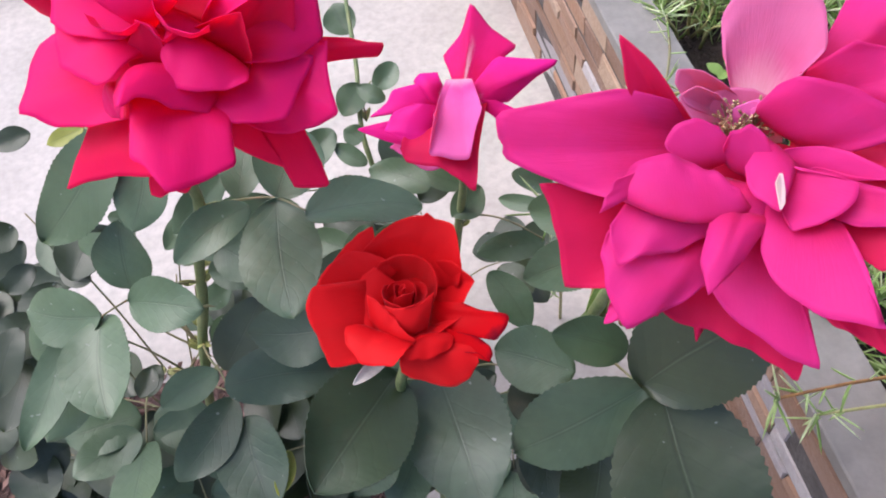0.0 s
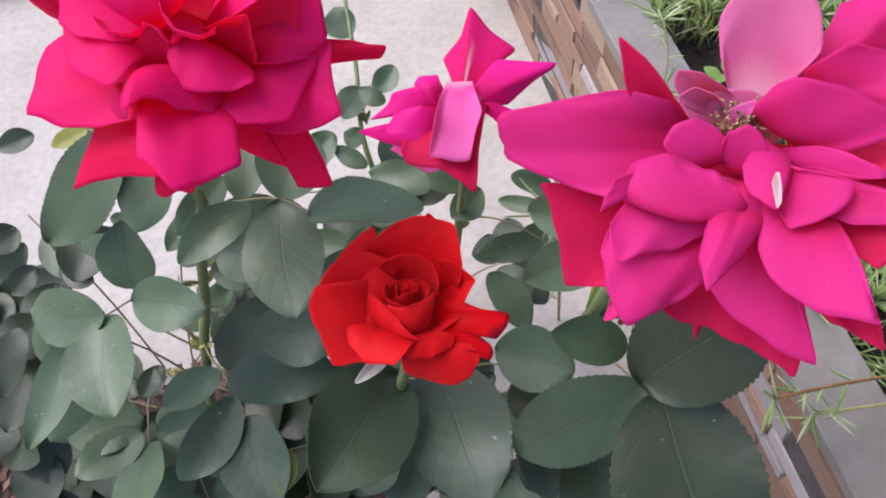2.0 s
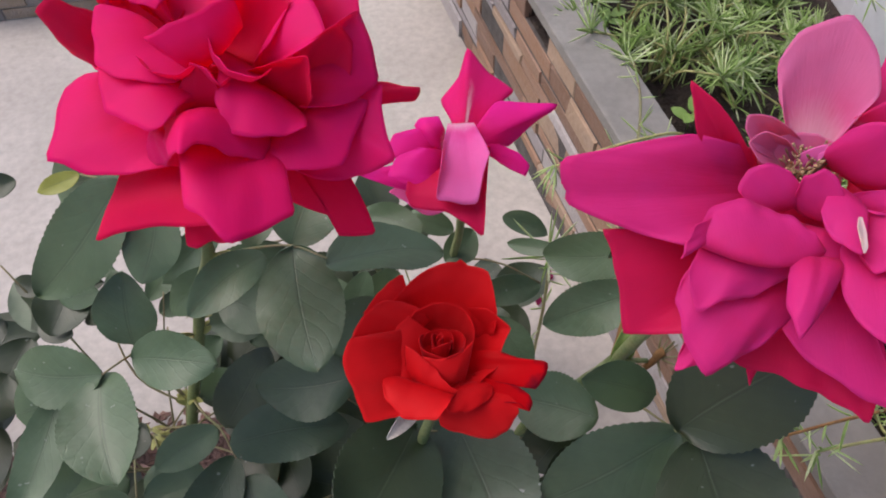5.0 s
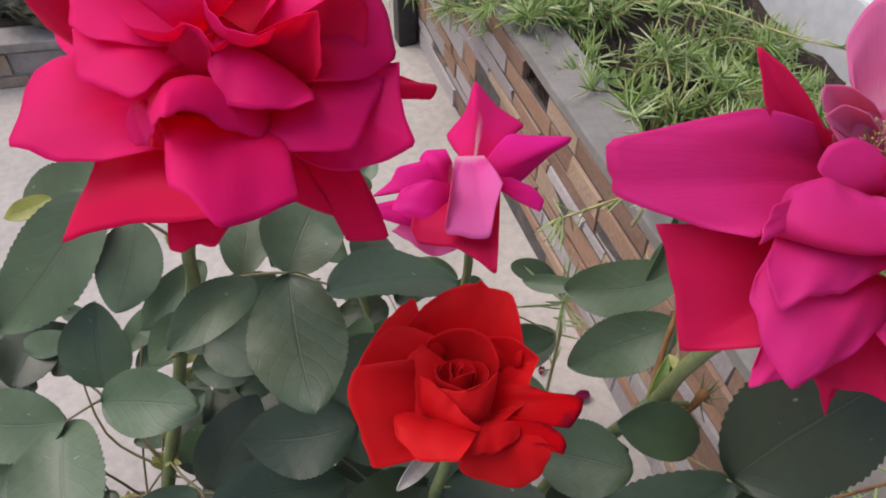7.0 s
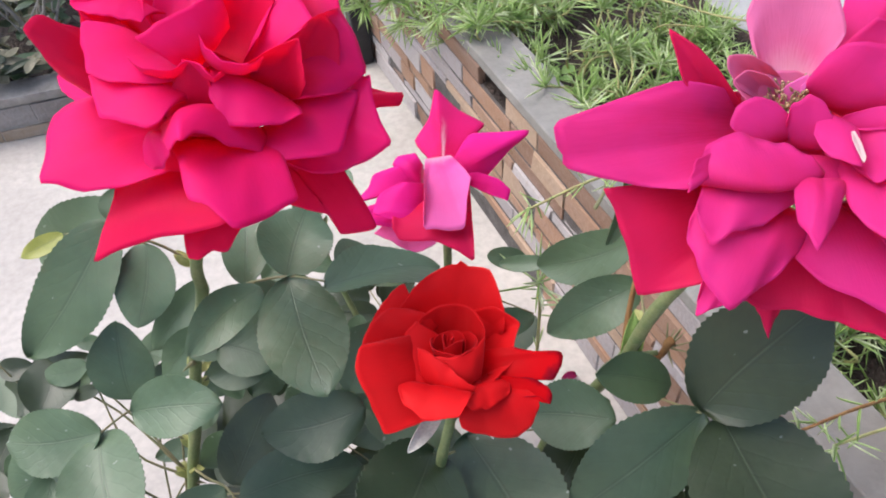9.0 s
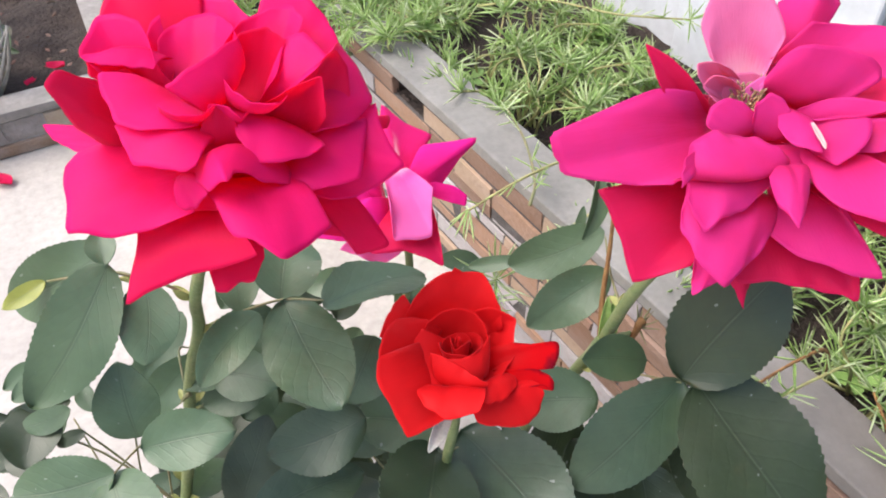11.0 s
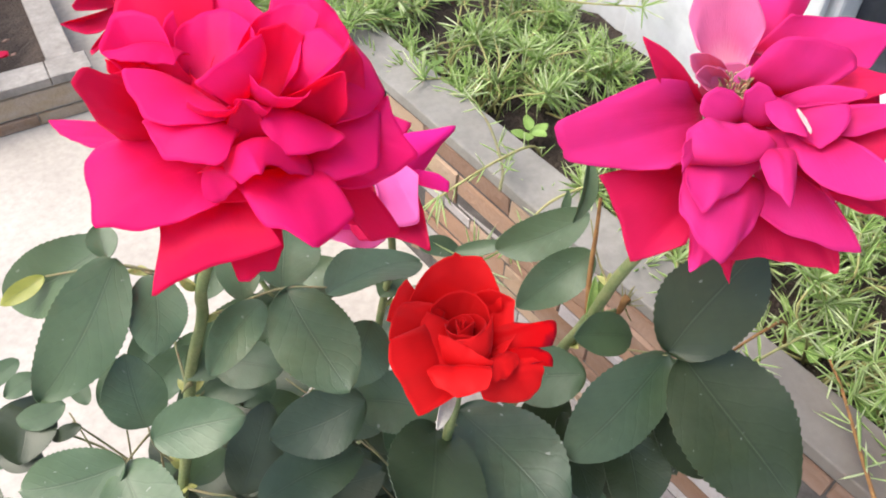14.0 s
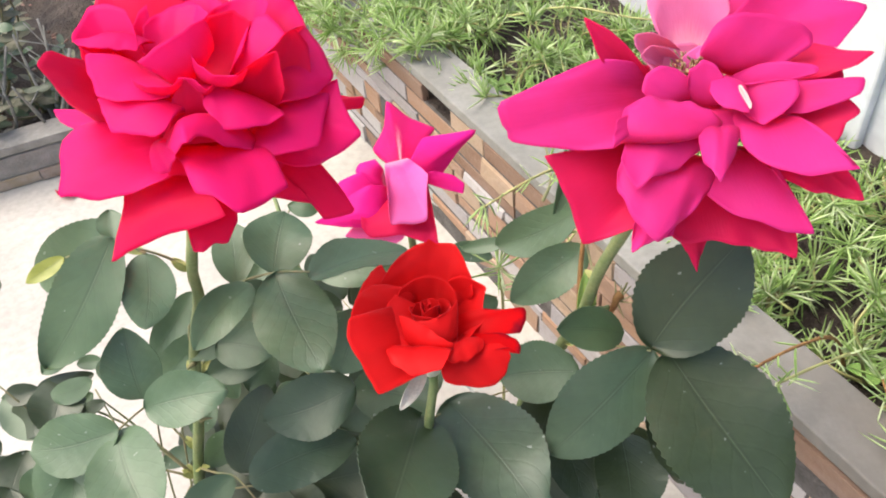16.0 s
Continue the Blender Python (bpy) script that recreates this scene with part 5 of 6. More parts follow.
leaf(red_rose, [(0.002, 0.165, 0.18), (-0.03, 0.17, 0.2), (-0.061, 0.150, 0.248)], [
    ((-0.061, 0.150, 0.248), (-0.068, 0.131, 0.247), 0.0091, YELLOWED)])


def stamens(parent, centre, axis, count, spread, seed):
    rng = np.random.default_rng(seed)
    c, a = np.array(centre, float), unit(np.array(axis, float))
    verts, faces = [], []
    for _ in range(count):
        d = unit(a + rng.normal(0, 0.55, 3))
        o = c + rng.normal(0, spread * 0.35, 3)
        for pts, r0, r1 in (([o, o + d * spread * 0.6, o + d * spread], 0.0002, 0.00015), ([o + d * spread, o + d * spread * 1.08, o + d * spread * 1.2], 0.00045, 0.0003)):
            v, f = tube_data(pts, r0, r1, 5, 2)
            faces += [tuple(i + len(verts) for i in q) for q in f]
            verts += v
    return mesh_part("stamen_tuft", verts, faces, STAMEN, parent, "dry brown stamens", kind="stuff")


stamens(magenta_bloom, (0.0962, 0.1250, 0.4355), (-0.1, -0.25, 0.9), 140, 0.0062, 6)

# faded rose
faded_rose = thing("rose_bush", (0.03, 0.3, 0.0), "rose bush with a small faded pink bloom losing its petals", "rose", "rose bushes")
tube("cane", [(0.03, 0.3, -0.01), (0.04, 0.285, 0.12), (0.046, 0.27, 0.217), (0.049, 0.261, 0.266), (0.051, 0.266, 0.3), (0.054, 0.272, 0.314)], 0.003, 0.0016, CANE, faded_rose, "thin green cane")
faded_bloom = bloom("small faded pink bloom with few petals left", faded_rose, FADED, (0.054, 0.273, 0.312), (0.057, 0.272, 0.322), 0.0035)
petal(faded_bloom, [(0.0510, 0.2757, 0.3192), (0.0593, 0.2726, 0.3188)], [(0.0537, 0.2961, 0.3123), (0.0518, 0.3026, 0.3167), (0.0627, 0.3082, 0.3234), (0.0707, 0.3178, 0.3325), (0.0775, 0.3058, 0.3250), (0.0878, 0.2950, 0.3194), (0.0775, 0.2931, 0.3156), (0.0692, 0.2890, 0.3105)], 0.0008, 0.0007, STREAKED)
petal(faded_bloom, [(0.0560, 0.2732, 0.3178), (0.0612, 0.2673, 0.3146)], [(0.0636, 0.2803, 0.3179), (0.0748, 0.2855, 0.3244), (0.0907, 0.2796, 0.3237), (0.1018, 0.2759, 0.3235), (0.1000, 0.2740, 0.3217), (0.0898, 0.2724, 0.3181), (0.0749, 0.2675, 0.3110), (0.0689, 0.2707, 0.3120)], 0.0017, 0.0006)
petal(faded_bloom, [(0.0610, 0.2694, 0.3159), (0.0627, 0.2645, 0.3127)], [(0.0675, 0.2619, 0.3203), (0.0751, 0.2563, 0.3178), (0.0784, 0.2504, 0.3142), (0.0752, 0.2472, 0.3110), (0.0688, 0.2534, 0.3142)], 0.0017, 0.0008)
petal(faded_bloom, [(0.0387, 0.2565, 0.3052), (0.0412, 0.2642, 0.3115)], [(0.0251, 0.2557, 0.3083), (0.0137, 0.2618, 0.3103), (0.0020, 0.2699, 0.3137), (0.0236, 0.2676, 0.3169)], 0.0012, 0.0010)
petal(faded_bloom, [(0.0644, 0.2648, 0.3173), (0.0280, 0.2683, 0.3115)], [(0.0532, 0.2384, 0.3196), (0.0474, 0.2238, 0.3073), (0.0408, 0.2305, 0.3109), (0.0327, 0.2375, 0.3142), (0.0203, 0.2439, 0.3161), (0.0188, 0.2488, 0.3195)], 0.0029, 0.0015, CRIMSON)
petal(faded_bloom, [(0.0444, 0.2703, 0.3120), (0.0467, 0.2777, 0.3181)], [(0.0286, 0.2714, 0.3158), (0.0094, 0.2749, 0.3140), (0.0185, 0.2778, 0.3183), (0.0229, 0.2813, 0.3220), (0.0342, 0.2803, 0.3238)], 0.0023, 0.0014)
petal(faded_bloom, [(0.0429, 0.2693, 0.3160), (0.0462, 0.2764, 0.3220)], [(0.0356, 0.2763, 0.3173), (0.0330, 0.2838, 0.3224), (0.0371, 0.2855, 0.3246), (0.0452, 0.2833, 0.3249)], 0.0030, 0.0012)
petal(faded_bloom, [(0.0395, 0.2540, 0.3043), (0.0451, 0.2683, 0.3163)], [(0.0268, 0.2500, 0.3146), (0.0193, 0.2561, 0.3175), (0.0149, 0.2596, 0.3190), (0.0220, 0.2647, 0.3246), (0.0315, 0.2648, 0.3269)], 0.0043, 0.0020)
petal(faded_bloom, [(0.0601, 0.2761, 0.3231), (0.0483, 0.2795, 0.3228)], [(0.0575, 0.2478, 0.3328), (0.0523, 0.2411, 0.3265), (0.0472, 0.2331, 0.3193), (0.0405, 0.2346, 0.3189), (0.0353, 0.2376, 0.3200), (0.0306, 0.2395, 0.3203), (0.0368, 0.2516, 0.3309)], 0.0033, 0.0005, PALE)

petal(faded_bloom, [(0.0214, 0.2712, 0.2985), (0.0460, 0.2615, 0.2985)], [(0.0160, 0.2704, 0.2957), (0.0309, 0.2561, 0.2880), (0.0432, 0.2552, 0.2913)], 0.002, 0.001, PALE)

leaf(faded_rose, [(0.046, 0.27, 0.217), (0.055, 0.262, 0.235), (0.07, 0.25, 0.24), (0.086, 0.236, 0.235)], [
    ((0.086, 0.235, 0.234), (0.049, 0.239, 0.233), 0.0166),
    ((0.051, 0.219, 0.244), (0.064, 0.191, 0.227), 0.0196),
    ((0.034, 0.279, 0.247), (0.003, 0.301, 0.247), 0.0187),
    ((0.081, 0.281, 0.240), (0.103, 0.267, 0.232), 0.0132),
    ((0.054, 0.287, 0.230), (0.031, 0.301, 0.237), 0.0145),
    ((0.061, 0.273, 0.245), (0.042, 0.263, 0.237), 0.0185)])
tube("cane", [(0.03, 0.31, 0.0), (0.02, 0.33, 0.12), (0.006, 0.36, 0.2), (0.012, 0.4, 0.235), (0.016, 0.45, 0.26)], 0.0024, 0.0012, CANE, faded_rose, "thin leafy cane")
leaf(faded_rose, [(0.01, 0.37, 0.212), (0.013, 0.385, 0.225), (0.03, 0.388, 0.234)], [
    ((0.012, 0.384, 0.231), (-0.004, 0.371, 0.221), 0.0196),
    ((0.036, 0.390, 0.237), (0.019, 0.380, 0.229), 0.0160),
    ((-0.011, 0.351, 0.231), (-0.037, 0.337, 0.219), 0.0206),
    ((0.004, 0.342, 0.226), (-0.005, 0.350, 0.231), 0.0137),
    ((0.012, 0.435, 0.229), (0.007, 0.454, 0.241), 0.0226),
    ((0.004, 0.330, 0.218), (-0.013, 0.344, 0.226), 0.0120)])

# dark red bloom behind, on the leafy cane
tube("cane", [(0.016, 0.45, 0.26), (0.014, 0.49, 0.262), (0.02, 0.53, 0.255), (0.027, 0.55, 0.262)], 0.0012, 0.0014, CANE, faded_rose, "thin leafy cane")
dark_bloom = bloom("dark red bloom with curled petal tips", faded_rose, CRIMSON, (0.027, 0.55, 0.262), (0.0253, 0.553, 0.28), 0.005)
petal(dark_bloom, [(0.0199, 0.5517, 0.2892), (0.0164, 0.5437, 0.2815)], [(-0.0014, 0.5448, 0.2921), (-0.0133, 0.5452, 0.2922), (-0.0229, 0.5454, 0.2921), (-0.0177, 0.5396, 0.2883), (-0.0108, 0.5362, 0.2846), (-0.0029, 0.5352, 0.2831)], 0.0020, 0.0008)
petal(dark_bloom, [(0.0268, 0.5558, 0.2935), (0.0191, 0.5506, 0.2879)], [(0.0083, 0.5539, 0.3003), (-0.0023, 0.5542, 0.3024), (-0.0107, 0.5499, 0.2998), (-0.0096, 0.5478, 0.2963), (-0.0001, 0.5473, 0.2934)], 0.0020, 0.0008)
petal(dark_bloom, [(0.0133, 0.5434, 0.2848), (0.0207, 0.5341, 0.2826)], [(0.0016, 0.5351, 0.2829), (-0.0064, 0.5316, 0.2798), (-0.0132, 0.5285, 0.2763), (-0.0132, 0.5247, 0.2749), (-0.0088, 0.5258, 0.2770), (-0.0008, 0.5260, 0.2791), (0.0064, 0.5257, 0.2791)], 0.0020, 0.0008)
petal(dark_bloom, [(0.0291, 0.5558, 0.2949), (0.0351, 0.5476, 0.2926)], [(0.0323, 0.5688, 0.3088), (0.0432, 0.5675, 0.3143), (0.0513, 0.5559, 0.3108), (0.0501, 0.5444, 0.3019)], 0.0010, 0.0008)
petal(dark_bloom, [(0.0322, 0.5458, 0.2923), (0.0273, 0.5371, 0.2832)], [(0.0468, 0.5340, 0.2994), (0.0547, 0.5175, 0.2963), (0.0468, 0.5130, 0.2885), (0.0359, 0.5184, 0.2831)], 0.0020, 0.0008)
petal(dark_bloom, [(0.0175, 0.5406, 0.2826), (0.0274, 0.5348, 0.2843)], [(0.0082, 0.5231, 0.2755), (0.0120, 0.5110, 0.2719), (0.0232, 0.5115, 0.2762), (0.0321, 0.5173, 0.2829)], 0.0020, 0.0008)
petal(dark_bloom, [(0.0212, 0.5478, 0.2927), (0.0295, 0.5397, 0.2918)], [(0.0177, 0.5426, 0.3087), (0.0268, 0.5383, 0.3138), (0.0346, 0.5313, 0.3106), (0.0330, 0.5250, 0.2998)], -0.0020, 0.0006)
petal(dark_bloom, [(0.0168, 0.5437, 0.2899), (0.0280, 0.5333, 0.2891)], [(0.0064, 0.5245, 0.2946), (0.0108, 0.5138, 0.2922), (0.0208, 0.5100, 0.2927), (0.0278, 0.5176, 0.2969)], 0.0020, 0.0006)
heart_whorl(dark_bloom, (0.0262, 0.552, 0.27), (0.024, 0.548, 0.296), 0.009, 5, CRIMSON, 14, 0.1)


# inner leaves of the bushes
leaf(pink_rose, [(-0.080, 0.222, 0.300), (-0.074, 0.247, 0.305), (-0.068, 0.262, 0.287)], [
    ((-0.065, 0.268, 0.304), (-0.097, 0.259, 0.282), 0.0170),
    ((-0.075, 0.262, 0.280), (-0.099, 0.266, 0.273), 0.0107),
    ((-0.065, 0.255, 0.278), (-0.077, 0.254, 0.272), 0.0079)])
leaf(pink_rose, [(-0.080, 0.222, 0.300), (-0.049, 0.253, 0.298), (-0.018, 0.273, 0.272)], [
    ((-0.071, 0.242, 0.277), (-0.067, 0.228, 0.266), 0.0126),
    ((-0.004, 0.241, 0.277), (-0.019, 0.227, 0.257), 0.0150),
    ((0.022, 0.336, 0.262), (0.008, 0.347, 0.266), 0.0110)])
leaf(pink_rose, [(-0.125, 0.225, 0.150), (-0.113, 0.254, 0.216), (-0.101, 0.272, 0.259)], [
    ((-0.149, 0.267, 0.259), (-0.170, 0.297, 0.265), 0.0248),
    ((-0.093, 0.293, 0.257), (-0.112, 0.279, 0.246), 0.0136),
    ((-0.062, 0.257, 0.260), (-0.083, 0.248, 0.252), 0.0173)])
leaf(red_rose, [(0.004, 0.165, 0.180), (-0.013, 0.209, 0.223), (-0.030, 0.244, 0.242)], [
    ((-0.037, 0.225, 0.229), (-0.067, 0.210, 0.228), 0.0262),
    ((-0.010, 0.242, 0.255), (-0.037, 0.261, 0.253), 0.0175),
    ((-0.045, 0.264, 0.242), (-0.055, 0.250, 0.232), 0.0151)])
leaf(pink_rose, [(-0.110, 0.222, 0.200), (-0.130, 0.223, 0.254), (-0.150, 0.215, 0.284)], [
    ((-0.180, 0.240, 0.262), (-0.197, 0.215, 0.244), 0.0197, OLD_SHADED),
    ((-0.137, 0.203, 0.302), (-0.162, 0.163, 0.284), 0.0184),
    ((-0.133, 0.201, 0.288), (-0.162, 0.173, 0.267), 0.0222)])
leaf(pink_rose, [(-0.130, 0.230, 0.100), (-0.136, 0.226, 0.161), (-0.142, 0.213, 0.199)], [
    ((-0.165, 0.211, 0.183), (-0.171, 0.180, 0.175), 0.0281),
    ((-0.138, 0.208, 0.184), (-0.154, 0.187, 0.169), 0.0191),
    ((-0.123, 0.220, 0.229), (-0.137, 0.209, 0.221), 0.0132)], material=OLD_SHADED)
leaf(pink_rose, [(-0.125, 0.225, 0.150), (-0.145, 0.261, 0.232), (-0.165, 0.286, 0.290)], [
    ((-0.137, 0.282, 0.343), (-0.154, 0.281, 0.340), 0.0109),
    ((-0.180, 0.294, 0.274), (-0.193, 0.290, 0.270), 0.0104),
    ((-0.178, 0.282, 0.254), (-0.195, 0.274, 0.247), 0.0147)], material=OLD_SHADED)
leaf(red_rose, [(0.004, 0.165, 0.120), (0.004, 0.169, 0.169), (0.003, 0.163, 0.195)], [
    ((-0.017, 0.164, 0.202), (-0.048, 0.144, 0.197), 0.0313),
    ((0.033, 0.164, 0.206), (0.048, 0.144, 0.193), 0.0230),
    ((-0.006, 0.161, 0.176), (-0.024, 0.137, 0.170), 0.0268)])

leaf(pink_rose, [(-0.1, 0.222, 0.23), (-0.115, 0.25, 0.25), (-0.125, 0.262, 0.27)], [
    ((-0.131, 0.284, 0.253), (-0.152, 0.287, 0.242), 0.0115),
    ((-0.087, 0.276, 0.246), (-0.110, 0.278, 0.234), 0.0135),
    ((-0.052, 0.279, 0.260), (-0.074, 0.280, 0.248), 0.0140)])

leaf(red_rose, [(0.003, 0.166, 0.15), (-0.015, 0.2, 0.2), (-0.03, 0.205, 0.235)], [
    ((-0.047, 0.241, 0.243), (-0.027, 0.225, 0.229), 0.0175),
    ((-0.015, 0.218, 0.253), (-0.043, 0.211, 0.233), 0.0206),
    ((0.014, 0.256, 0.249), (-0.009, 0.251, 0.231), 0.0173),
    ((-0.024, 0.269, 0.233), (-0.006, 0.254, 0.220), 0.0147)])

leaf(pink_rose, [(-0.1, 0.222, 0.23), (-0.12, 0.235, 0.25), (-0.124, 0.258, 0.282)], [
    ((-0.124, 0.261, 0.285), (-0.146, 0.271, 0.277), 0.0119, LEAF),
    ((-0.128, 0.276, 0.293), (-0.144, 0.280, 0.285), 0.0104, LEAF),
    ((-0.123, 0.252, 0.278), (-0.136, 0.257, 0.271), 0.0067, OLD_SHADED),
    ((-0.142, 0.253, 0.268), (-0.158, 0.268, 0.268), 0.0129, OLD_SHADED),
    ((-0.116, 0.255, 0.285), (-0.115, 0.267, 0.291), 0.0084, LEAF),
    ((-0.117, 0.272, 0.282), (-0.129, 0.281, 0.280), 0.0076, LEAF),
    ((-0.143, 0.273, 0.256), (-0.153, 0.285, 0.256), 0.0089, LEAF)])
leaf(pink_rose, [(-0.094, 0.222, 0.25), (-0.1, 0.232, 0.265), (-0.098, 0.24, 0.275)], [
    ((-0.067, 0.248, 0.294), (-0.097, 0.247, 0.274), 0.0188, LEAF),
    ((-0.074, 0.221, 0.250), (-0.094, 0.222, 0.236), 0.0158, LEAF),
    ((-0.094, 0.238, 0.245), (-0.078, 0.241, 0.253), 0.0134, LEAF)])
leaf(pink_rose, [(-0.11, 0.222, 0.2), (-0.1, 0.24, 0.235), (-0.095, 0.245, 0.255)], [
    ((-0.095, 0.241, 0.226), (-0.116, 0.248, 0.219), 0.0110),
    ((-0.053, 0.264, 0.233), (-0.048, 0.254, 0.220), 0.0098),
    ((-0.135, 0.329, 0.250), (-0.154, 0.331, 0.239), 0.0106)])

leaf(pink_rose, [(-0.12, 0.225, 0.16), (-0.145, 0.215, 0.2), (-0.16, 0.2, 0.235)], [
    ((-0.160, 0.250, 0.254), (-0.177, 0.250, 0.242), 0.0152),
    ((-0.153, 0.243, 0.235), (-0.173, 0.242, 0.223), 0.0151)])


# lower foliage of the bushes
def lower_leaves(bush, foot, count, seed, low, high, reach, toward, only=None):
    """Side shoots with five leaflets each, down the inside of a bush."""
    rng = np.random.default_rng(seed)
    for _ in range(count):
        z = rng.uniform(low, high)
        g = toward + rng.normal(0, 1.1)
        out = np.array((math.cos(g), math.sin(g), rng.uniform(0.0, 0.5)))
        s = np.array((foot[0], foot[1], z))
        r = rng.uniform(0.5, 1.0) * reach
        e = s + out * r
        m = (s + e) / 2 + np.array((0, 0, 0.01))
        across = unit(np.cross(out, (0, 0, 1)))
        leaflets = [(e, e + unit(out) * rng.uniform(0.036, 0.05), rng.uniform(0.025, 0.034))]
        for back in (0.25, 0.6):
            b = e + (m - e) * back
            for side in (-1, 1):
                w = unit(across * side + unit(out) * rng.uniform(0.2, 0.7) + (0, 0, rng.uniform(-0.3, 0.2)))
                leaflets.append((b + w * 0.003, b + w * rng.uniform(0.03, 0.042), rng.uniform(0.02, 0.029)))
        # mostly the dark leaf copy, so shade inside the bush sits in its colour
        leaf(bush, [s, m, e], leaflets, face=(rng.normal(-0.05, 0.25), rng.normal(-0.35, 0.25), 0.9), material=only or (OLD_SHADED if rng.random() < 0.85 else LEAF))


lower_leaves(pink_rose, (-0.125, 0.225), 10, 21, 0.10, 0.22, 0.09, -1.2)
lower_leaves(pink_rose, (-0.16, 0.19), 9, 25, 0.05, 0.15, 0.08, -2.0)
for base, head, count, seed in (((-0.25, 0.25), 0.19, 8, 26), ((-0.29, 0.33), 0.22, 8, 27)):
    tube("cane", [(*base, -0.01), (base[0] + 0.01, base[1] - 0.005, head * 0.5), (base[0] + 0.004, base[1], head)], 0.0026, 0.0016, DRY, pink_rose, "old brown cane", sides=7)
    # only dark leaves here, to stand in for shade at the left edge
    lower_leaves(pink_rose, base, count, seed, 0.06, head, 0.06, -1.2, OLD_SHADED)
lower_leaves(red_rose, (0.003, 0.165), 9, 22, 0.08, 0.2, 0.08, 2.6)
lower_leaves(magenta_rose, (0.05, 0.18), 4, 23, 0.08, 0.16, 0.05, -2.0)
lower_leaves(faded_rose, (0.035, 0.295), 5, 24, 0.08, 0.18, 0.07, 2.0)


# ---- moss roses in the planter ----
def needle_mesh(jobs):
    """Joins tapered succulent needles, each given by its foot, way, length and width, into one mesh."""
    verts, faces = [], []
    for foot, way, length, wide, bend in jobs:
        w = unit(way)
        mid = foot + w * length * 0.6
        if WALL_X - 0.004 < mid[0] < WALL_IN and mid[2] < CAP_Z - 0.004:
            continue
        x = unit(np.cross(w, (0.31, 0.2, 0.93)))
        y = np.cross(w, x)
        o = len(verts)
        for s, r in ((0.0, 0.55), (0.35, 1.0), (0.75, 0.8)):
            c = foot + w * length * s + np.array((0, 0, bend * length * s * s))
            for k in range(3):
                g = 2.0944 * k
                verts.append(c + wide * 0.5 * r * (math.cos(g) * x + math.sin(g) * y))
        verts.append(foot + w * length + np.array((0, 0, bend * length)))
        for ring in range(2):
            for k in range(3):
                a, b = o + ring * 3 + k, o + ring * 3 + (k + 1) % 3
                faces.append((a, b, b + 3, a + 3))
        for k in range(3):
            faces.append((o + 6 + k, o + 6 + (k + 1) % 3, o + 9))
    return verts, faces


def rosette(jobs, at, up, rng, count, size):
    """A star of needles at the end of a shoot."""
    for k in range(count):
        d = rng.normal(0, 1, 3)
        d = unit(unit(d - up * (d @ up)) + up * rng.uniform(-0.15, 1.3))
        jobs.append((at + rng.normal(0, 0.0008, 3), d, size * rng.uniform(0.7, 1.15), rng.uniform(0.0013, 0.0019), rng.uniform(-0.15, 0.12)))


def along(jobs, path, rng, count, size):
    """Shorter needles down the length of a shoot."""
    n = len(path)
    for t in rng.uniform(0.15, 0.98, count):
        i = min(int(t * (n - 1)), n - 2)
        p = path[i] + (path[i + 1] - path[i]) * (t * (n - 1) - i)
        w = unit(path[i + 1] - path[i])
        d = unit(unit(rng.normal(0, 1, 3)) + 0.5 * w + np.array((0, 0, 0.35)))
        jobs.append((p, d, size * rng.uniform(0.6, 1.0), rng.uniform(0.0011, 0.0017), rng.uniform(-0.12, 0.15)))


def moss_rose(centre, reach, shoots, seed, lean=(0, 0), z=0.135, high=(0.015, 0.05)):
    """One sprawling succulent: runners on the soil, stars of needles at their tips and needles along them."""
    rng = np.random.default_rng(seed)
    c = np.array((centre[0], centre[1], z))
    plant = thing("moss_rose", c, "sprawling moss rose with needle-like pale green leaves", "succulent", "moss roses in the planter")
    sv, sf, jobs = [], [], []
    for _ in range(shoots):
        g = rng.uniform(0, 6.283)
        r = reach * math.sqrt(rng.uniform(0.05, 1))
        e = c + np.array((r * math.cos(g) + lean[0] * reach, r * math.sin(g) + lean[1] * reach, rng.uniform(*high)))
        s = c + np.array((0.25 * r * math.cos(g), 0.25 * r * math.sin(g), 0))
        m = (s + e) / 2 + np.array((rng.normal(0, 0.012), rng.normal(0, 0.012), rng.uniform(0.004, 0.02)))
        v, f = tube_data([s, m, e], 0.0013, 0.0008, 5, 4)
        sf += [tuple(i + len(sv) for i in q) for q in f]
        sv += v
        rosette(jobs, e, unit(e - m + np.array((0, 0, 0.012))), rng, rng.integers(18, 26), 0.028)
        along(jobs, smooth_path([s, m, e], 4), rng, 9, 0.024)
    mesh_part("runner", sv, sf, RUNNER, plant, "thin yellow-green runners", kind="stuff")
    v, f = needle_mesh(jobs)
    mesh_part("foliage", v, f, NEEDLE, plant, kind="stuff")
    return plant


def sprig(points, seed, count=16, size=0.02, tip=11, material=None):
    """A single long shoot of moss rose."""
    rng = np.random.default_rng(seed)
    plant = thing("moss_rose_sprig", points[0], "long straggling moss rose shoot with sparse needles", "succulent", "moss rose shoots")
    tube("runner", points, 0.0013, 0.0008, material or RUNNER, plant, sides=6)
    path = smooth_path(points, 6)
    jobs = []
    along(jobs, path, rng, count, size)
    rosette(jobs, path[-1], unit(path[-1] - path[-3]), rng, tip, size * 1.25)
    v, f = needle_mesh(jobs)
    mesh_part("foliage", v, f, NEEDLE, plant, kind="stuff")


moss_rng = np.random.default_rng(77)
